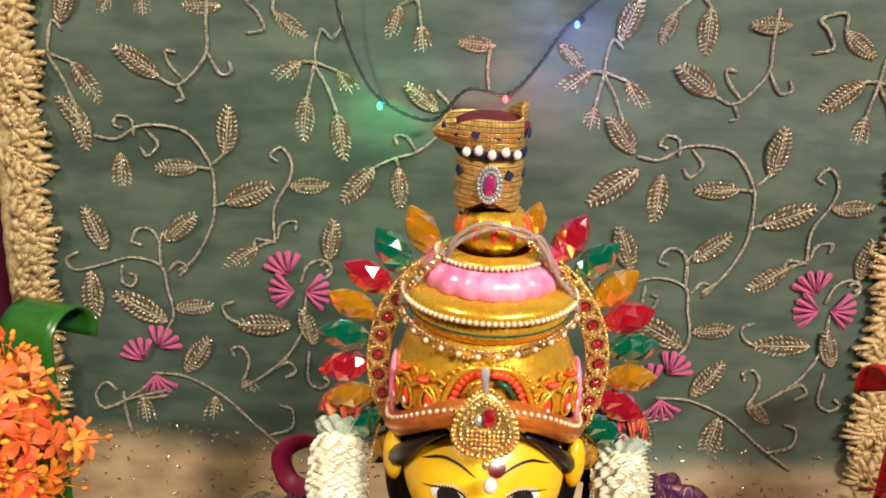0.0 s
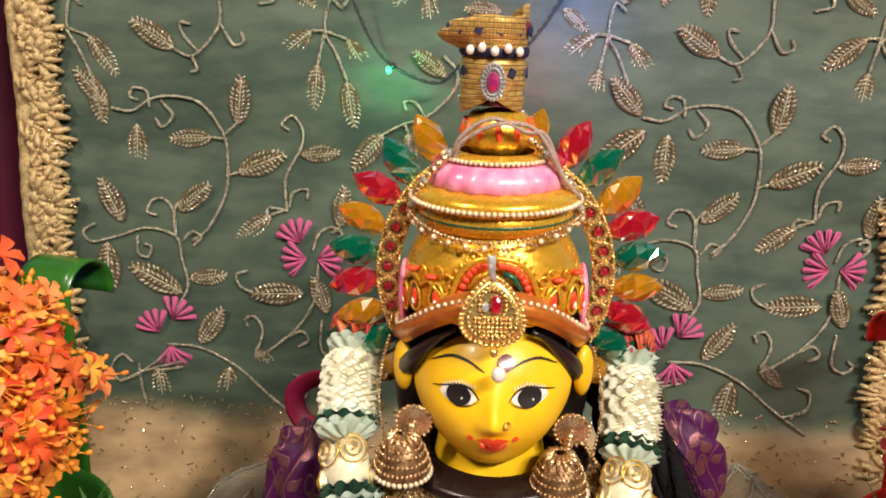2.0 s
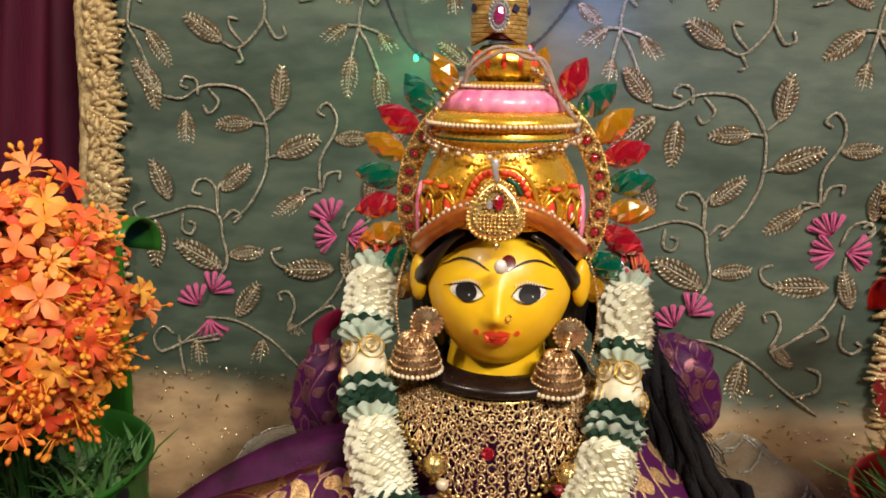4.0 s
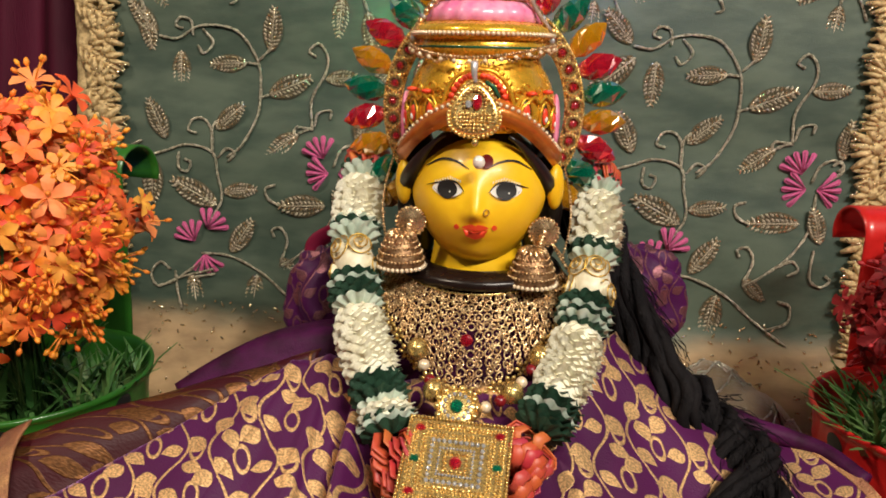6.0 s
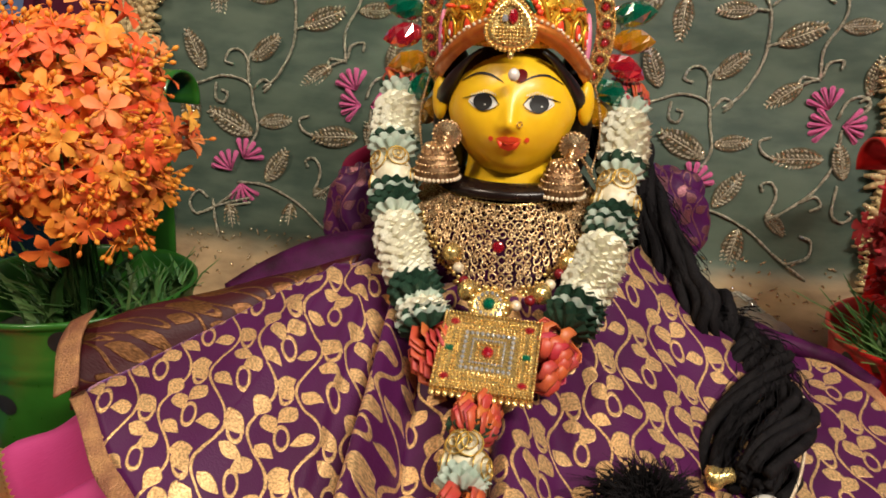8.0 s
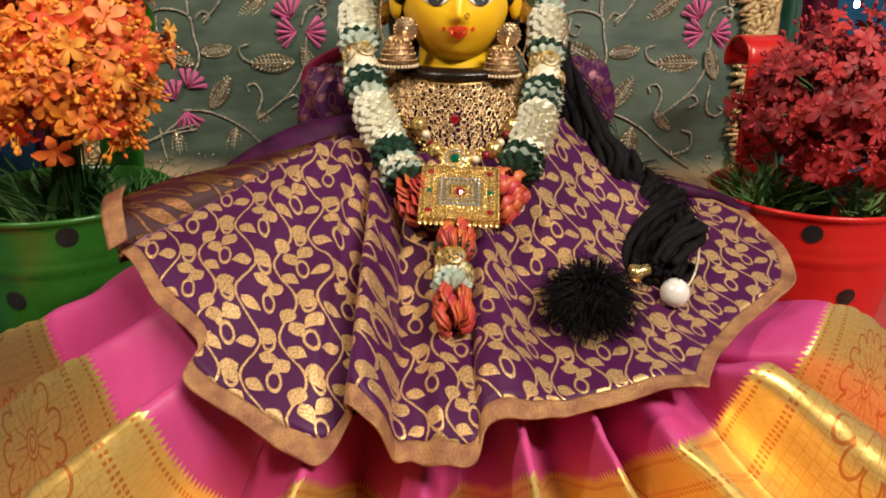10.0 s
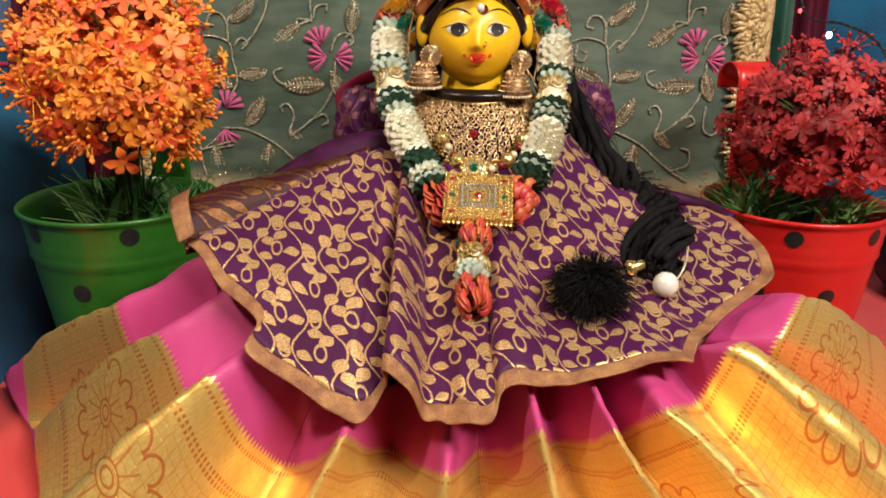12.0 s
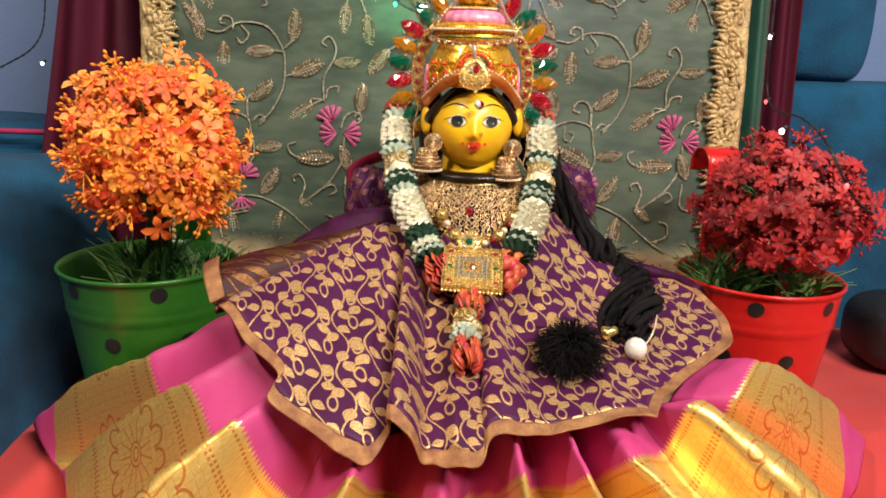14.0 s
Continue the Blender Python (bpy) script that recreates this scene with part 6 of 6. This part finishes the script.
def ruffles(g, path, s0, s1, R, step, rng, teeth, lean, slots, thin=0.0):
    s = s0 + step * 0.4
    while s < s1:
        p, t = frame_on(path, s)
        u = t.orthogonal().normalized()
        w = t.cross(u)
        n = teeth * 6
        ph = rng.uniform(0, 6.283)
        edge = min(1.0, 0.80 + 0.35 * math.sin(math.pi * (s - s0) / (s1 - s0)))
        rows = []
        for f, ax in ((0.25, 0.0), (0.65, 0.25), (1.0, 1.0)):
            row = []
            for j in range(n):
                a = 2 * math.pi * j / n
                wv = math.sin(a * teeth + ph)
                r = R * edge * f * (1 + 0.10 * f * math.sin(a * teeth + ph + 1.2) + 0.05 * f * math.sin(a * 3 + ph * 2))
                row.append(p + (u * math.cos(a) + w * math.sin(a)) * r + t * (lean * ax + 0.0011 * f * wv))
            rows.append(row)
        g.grid(rows, True, rng.choice(slots))
        s += step


def rose(g, c, n, R, rng):
    """A small coiled satin rose facing n."""
    u = n.orthogonal().normalized()
    w = n.cross(u)
    a0 = rng.uniform(0, 6)
    rows = [[], [], []]
    for i in range(44):
        f = i / 43
        a = a0 + f * 2 * math.pi * 2.6
        r = R * (0.12 + 0.88 * f)
        d = u * math.cos(a) + w * math.sin(a)
        h = n * (R * 0.75 * (1 - f ** 2 * 0.8))
        rows[0].append(c + d * r * 0.8 + h * 0.1)
        rows[1].append(c + d * r + h * 0.7)
        rows[2].append(c + d * r * 1.05 + h)
    g.grid(rows, False, 0)
    g.tube(rows[2], 0.00042, 4, 1)


def strand(ctrl, plan, seed, R=0.0136):
    rng = random.Random(seed)
    path = curve(ctrl, 80)
    total = sum((path[i + 1] - path[i]).length for i in range(80))
    plan = [(k, L * total / sum(q[1] for q in plan)) for k, L in plan]
    s = 0.0
    for kind, L in plan:
        if kind == "w":
            g = Geo()
            g.tube([frame_on(path, s + L * q / 8)[0] for q in range(9)], R * 0.82, 16)
            ruffles(g, path, s, s + L, R, 0.0016, rng, 11, -0.0010, [0])
            part("white_flower_block", g, WHITEPETAL, garland)
        elif kind == "g":
            g = Geo()
            ruffles(g, path, s, s + L, R * 1.03, 0.0027, rng, 12, -0.0034, [0, 1, 0])
            part("leaf_band", g, [LEAFBAND, PALEBAND], garland, "dark green and pale leaf ribbon band")
        elif kind == "r":
            g = Geo()
            p, t = frame_on(path, s + L / 2)
            q = t.to_track_quat("Z", "Y").to_matrix()
            g.ball(p, (R * 0.78, R * 0.78, L * 0.55), 16, 0, q)
            u = t.orthogonal().normalized()
            for i in range(7):
                a = i * 2 * math.pi / 3.5 + rng.uniform(-0.2, 0.2)
                d = (u * math.cos(a) + t.cross(u) * math.sin(a))
                rose(g, p + d * R * 0.62 + t * L * (0.24 if i % 2 else -0.22), d, 0.0072, rng)
            part("cream_rose_block", g, [CREAMROSE, ROSEGOLD], garland, "cream satin roses edged in gold")
        else:
            g = Geo()
            for i in range(46):
                p, t = frame_on(path, s + L * rng.uniform(0.15, 0.9))
                u = t.orthogonal().normalized()
                a = i * 2.4
                d = u * math.cos(a) + t.cross(u) * math.sin(a)
                e = t.cross(d)
                k = 0.004
                g.tube([p + d * R * 0.35 - t * k * 1.5, p + d * R * 0.9 - t * k, p + d * R * 1.0 + e * 0.002, p + d * R * 0.85 + t * k * 1.1, p + d * R * 0.4 + t * k * 1.7], lambda q: 0.0031 * math.sin(math.pi * (0.18 + 0.64 * q)), 8, 0, 0.28)
            part("ribbon_loop_block", g, RIBBON, garland, "pink and orange satin ribbon loops")
        s += L


strand([(-0.070, 0.024, 0.340), (-0.0715, -0.003, 0.317), (-0.068, -0.034, 0.291), (-0.058, -0.064, 0.263), (-0.043, -0.092, 0.238), (-0.034, -0.108, 0.224), (-0.024, -0.118, 0.214)],
       [("p", 0.009), ("g", 0.009), ("w", 0.027), ("g", 0.009), ("r", 0.020), ("g", 0.017), ("w", 0.034), ("g", 0.013), ("w", 0.006), ("g", 0.007), ("p", 0.020)], 1)
strand([(0.062, 0.026, 0.336), (0.0625, 0.000, 0.314), (0.057, -0.034, 0.287), (0.049, -0.062, 0.262), (0.034, -0.092, 0.236), (0.022, -0.108, 0.222), (0.013, -0.118, 0.213)],
       [("p", 0.009), ("g", 0.009), ("w", 0.032), ("g", 0.006), ("r", 0.021), ("g", 0.015), ("w", 0.033), ("g", 0.016), ("p", 0.026)], 2)
strand([(-0.008, -0.136, 0.210), (-0.011, -0.150, 0.199), (-0.0125, -0.168, 0.187), (-0.0125, -0.188, 0.173)],
       [("p", 0.013), ("g", 0.005), ("r", 0.014), ("g", 0.007), ("p", 0.017)], 3, 0.0108)

# ---- braid with tassel ----
braid = thing("hair_braid", "long black hair braid with beaded tassel lying on the drape", "braid")
core = curve([(0.052, 0.034, 0.318), (0.072, 0.018, 0.285), (0.088, -0.002, 0.255), (0.098, -0.014, 0.230), (0.114, -0.022, 0.212), (0.132, -0.030, 0.206), (0.141, -0.056, 0.199), (0.131, -0.100, 0.188), (0.114, -0.138, 0.178)], 70)
for k in range(3):
    g = Geo()
    for s in range(7):
        pts = []
        for i, p in enumerate(core):
            t = (core[min(i + 1, 70)] - core[max(i - 1, 0)]).normalized()
            u = t.cross(Vector((0, 0.5, 1))).normalized()
            w = t.cross(u)
            a = i * 0.15 + 0.7 * math.sin(i * 0.13) + k * 2.094
            rr = 0.0150 * (0.75 + 0.4 * math.sin(i * 0.21 + 0.9)) * (1.15 - 0.4 * i / 70) * (0.35 + 0.65 * rise(i / 18))
            b = a + s * 0.9
            pts.append(p + u * math.cos(a) * rr * 1.35 + w * math.sin(a) * rr * 0.7 + (u * math.cos(b) + w * math.sin(b)) * (0.0064 + 0.0022 * math.sin(i * 0.4 + s) + 0.002 * math.sin(i * 0.23 + 3 * s + k)))
        g.tube(pts, lambda q: 0.0040 - 0.0010 * q, 6)
    part("hair_strand", g, HAIR, braid)
rng = random.Random(8)
g = Geo()
for i in range(1500):
    j = rng.randrange(0, 68)
    p = core[j]
    d = Vector((rng.gauss(0, 1), rng.gauss(0, 1), rng.gauss(0, 1))).normalized()
    q = p + d * rng.uniform(0.010, 0.019) * (0.5 + 0.5 * rise(j / 18))
    g.tube([q, q + d * 0.003 + (core[j + 2] - p) * 0.8, q + d * rng.uniform(0.001, 0.006) + (core[j + 2] - p) * 1.7], 0.00025, 3)
part("loose_hairs", g, HAIR, braid, kind="stuff")
PCN = Vector((0.066, -0.166, 0.177))
g = Geo()
g.ball(PCN, (0.020, 0.017, 0.014), 14)
for i in range(2000):
    d = Vector((rng.gauss(0, 1), rng.gauss(0, 1), rng.gauss(0.1, 0.9))).normalized()
    L = rng.uniform(0.022, 0.036)
    e = Vector((rng.uniform(-1, 1), rng.uniform(-1, 1), -0.9)) * 0.007
    g.tube([PCN + d * 0.009, PCN + d * L * 0.7, PCN + d * L + e], lambda q: 0.0005 * (1.1 - q), 3)
part("tassel", g, HAIR, braid, "fluffy black thread tassel")
ob = part("gold_cap", Geo().lathe([(0.0035, 0.0), (0.006, 0.002), (0.0052, 0.005), (0.0036, 0.008), (0.0034, 0.012), (0.002, 0.013)], n=24), JEWEL, braid, "shiny gold tassel cap")
ob.matrix_world = Matrix.Translation((0.097, -0.137, 0.180)) @ Matrix.Rotation(1.25, 4, "Y")
g = Geo()
for i in range(40):
    p = curve([(0.150, -0.085, 0.196), (0.145, -0.11, 0.186), (0.135, -0.135, 0.178), (0.124, -0.150, 0.172)], 40)[i]
    g.ball(p + Vector((0.003, 0, 0.003)), 0.0011, 5)
part("bead_thread", g, CREAMPEARL, braid, kind="stuff")
solo("pearl_ball", Geo().ball((0.1205, -0.152, 0.1745), 0.0088, 24), PEARL, "large white pearl bead at the braid end", "bead")
for pts in ([(-0.070, 0.03, 0.30), (-0.10, 0.07, 0.285), (-0.118, 0.075, 0.272), (-0.112, 0.07, 0.255), (-0.085, 0.05, 0.262)],):
    g = Geo().tube(curve(pts, 24), 0.006, 8, 0, 0.25)
    solo("ribbon_loop", g, mat("crimson_ribbon", (0.30, 0.01, 0.06), None, 60, 0.5), "crimson ribbon loop behind the shoulder", "ribbon")

# ---- string lights ----
WIRE = mat("black_cable", (0.012, 0.014, 0.018), None, 100, 0.5)


def led_string(label, pts, lamps, twist=0.0018):
    s = thing("string_light", label, "string light", "string lights")
    c = curve(pts, 16 * len(pts))
    for ph in (0.0, math.pi):
        part("wire", Geo().tube([p + Vector((math.cos(i * 0.9 + ph), 0.5 * math.sin(i * 0.9 + ph), math.sin(i * 0.9 + ph))) * twist * 0.5 for i, p in enumerate(c)], 0.0008, 5), WIRE, s)
    for p, col in lamps:
        part("socket", Geo().tube([Vector(p) + Vector((0.004, 0, 0.004)), Vector(p)], 0.0019, 8), WIRE, s)
        part("bulb", Geo().ball(Vector(p) + Vector((-0.001, -0.001, -0.001)), (0.0022, 0.0022, 0.0028), 10), LED[col], s, "glowing %s bulb" % {"g": "green", "r": "red", "b": "blue", "w": "white"}[col])


LED = {"g": mat("green_led", (0.05, 1.0, 0.35), None, 50, 0.3, emit=3), "r": mat("red_led", (1.0, 0.10, 0.10), None, 50, 0.3, emit=3), "b": mat("blue_led", (0.10, 0.25, 1.0), None, 50, 0.3, emit=3), "w": mat("white_led", (0.8, 0.85, 1.0), None, 50, 0.3, emit=12)}
led_string("twisted black cable with small coloured bulbs draped over the backdrop", [(-0.125, 0.292, 0.60), (-0.119, 0.288, 0.525), (-0.102, 0.284, 0.476), (-0.081, 0.280, 0.450), (-0.044, 0.276, 0.438), (-0.018, 0.276, 0.462), (0.012, 0.278, 0.459), (0.034, 0.282, 0.480), (0.053, 0.286, 0.508), (0.080, 0.290, 0.535), (0.12, 0.296, 0.60)],
           [((-0.083, 0.277, 0.448), "g"), ((0.012, 0.275, 0.457), "r"), ((0.062, 0.284, 0.512), "b")])
led_string("black cable with a white bulb hanging on the pale wall", [(-0.60, 0.49, 0.56), (-0.595, 0.47, 0.44), (-0.605, 0.45, 0.385), (-0.66, 0.45, 0.35), (-0.73, 0.46, 0.31)], [((-0.595, 0.448, 0.360), "w")])
led_string("cable with small bulbs hanging beside the red flowers", [(0.392, 0.30, 0.62), (0.388, 0.285, 0.43), (0.392, 0.275, 0.345), (0.36, 0.12, 0.335), (0.315, -0.02, 0.325), (0.345, -0.03, 0.275), (0.42, 0.04, 0.24)],
           [((0.386, 0.282, 0.424), "w"), ((0.386, 0.270, 0.345), "r"), ((0.278, -0.012, 0.333), "w"), ((0.330, -0.040, 0.289), "r")])

# ---- loose cloth beside the pots ----
ORG = mat("tan_crinkled_net", (0.44, 0.33, 0.21), (0.30, 0.20, 0.11), 30, 0.5, 0.2, 0.9, 260, sheen=0.3)
for label, x0, x1, y0, y1, seed in (("crinkled tan net cloth with silver threads heaped behind the drape", -0.27, -0.07, 0.07, 0.27, 1), ("crinkled tan net cloth with silver threads heaped beside the braid", 0.10, 0.30, 0.10, 0.27, 5)):
    g = Geo()
    rows = []
    for i in range(41):
        v = i / 40
        row = []
        for j in range(51):
            u = j / 50
            x, y = x0 + (x1 - x0) * u, y0 + (y1 - y0) * v
            dome = math.sin(math.pi * u) ** 0.6 * math.sin(math.pi * (0.1 + 0.75 * v)) ** 0.7
            h = 0.145 * dome + 0.012 * noise.noise((x * 24, y * 24, seed)) + 0.004 * abs(noise.noise((x * 70, y * 60, seed)))
            row.append((x, y, max(0.004, h)))
        rows.append(row)
    g.grid(rows)
    net = thing("heaped_net_cloth", label, "cloth")
    thick(part("net", g, ORG, net), 0.0008)
    rng = random.Random(seed)
    th = Geo()
    for k in range(16):
        i, j = rng.randrange(4, 30), rng.randrange(4, 40)
        pts = [Vector(rows[min(40, i + (n * n) // 6 % 7)][min(50, j + n)]) + Vector((0, -0.001, 0.002)) for n in range(9)]
        th.tube(pts, 0.0009, 4)
        for q in pts[::2]:
            th.ball(q, 0.0012, 5)
    part("silver_threads", th, mat("silver_thread", (0.75, 0.70, 0.60), None, 300, 0.3, 0.7), net, kind="stuff")
bag = cushion(0.62, 0.26, 0.045, 0.16, 0.12, 0.10, 0.6, 13)
solo("dark_bag", bag, mat("black_nylon", (0.012, 0.012, 0.014), None, 40, 0.5, 0.0, 0.5, 200), "dark crumpled bag on the seat by the sofa back", "bag")

for at, col in (((-0.083, 0.262, 0.446), (0.05, 1.0, 0.4)), ((0.012, 0.258, 0.455), (1.0, 0.12, 0.15)), ((0.066, 0.264, 0.508), (0.12, 0.28, 1.0))):
    d = bpy.data.lights.new("led_glow", "POINT")
    d.energy, d.color, d.shadow_soft_size = 0.15 if col[2] < 0.9 else 0.28, col, 0.003
    new("led_glow", d).location = at
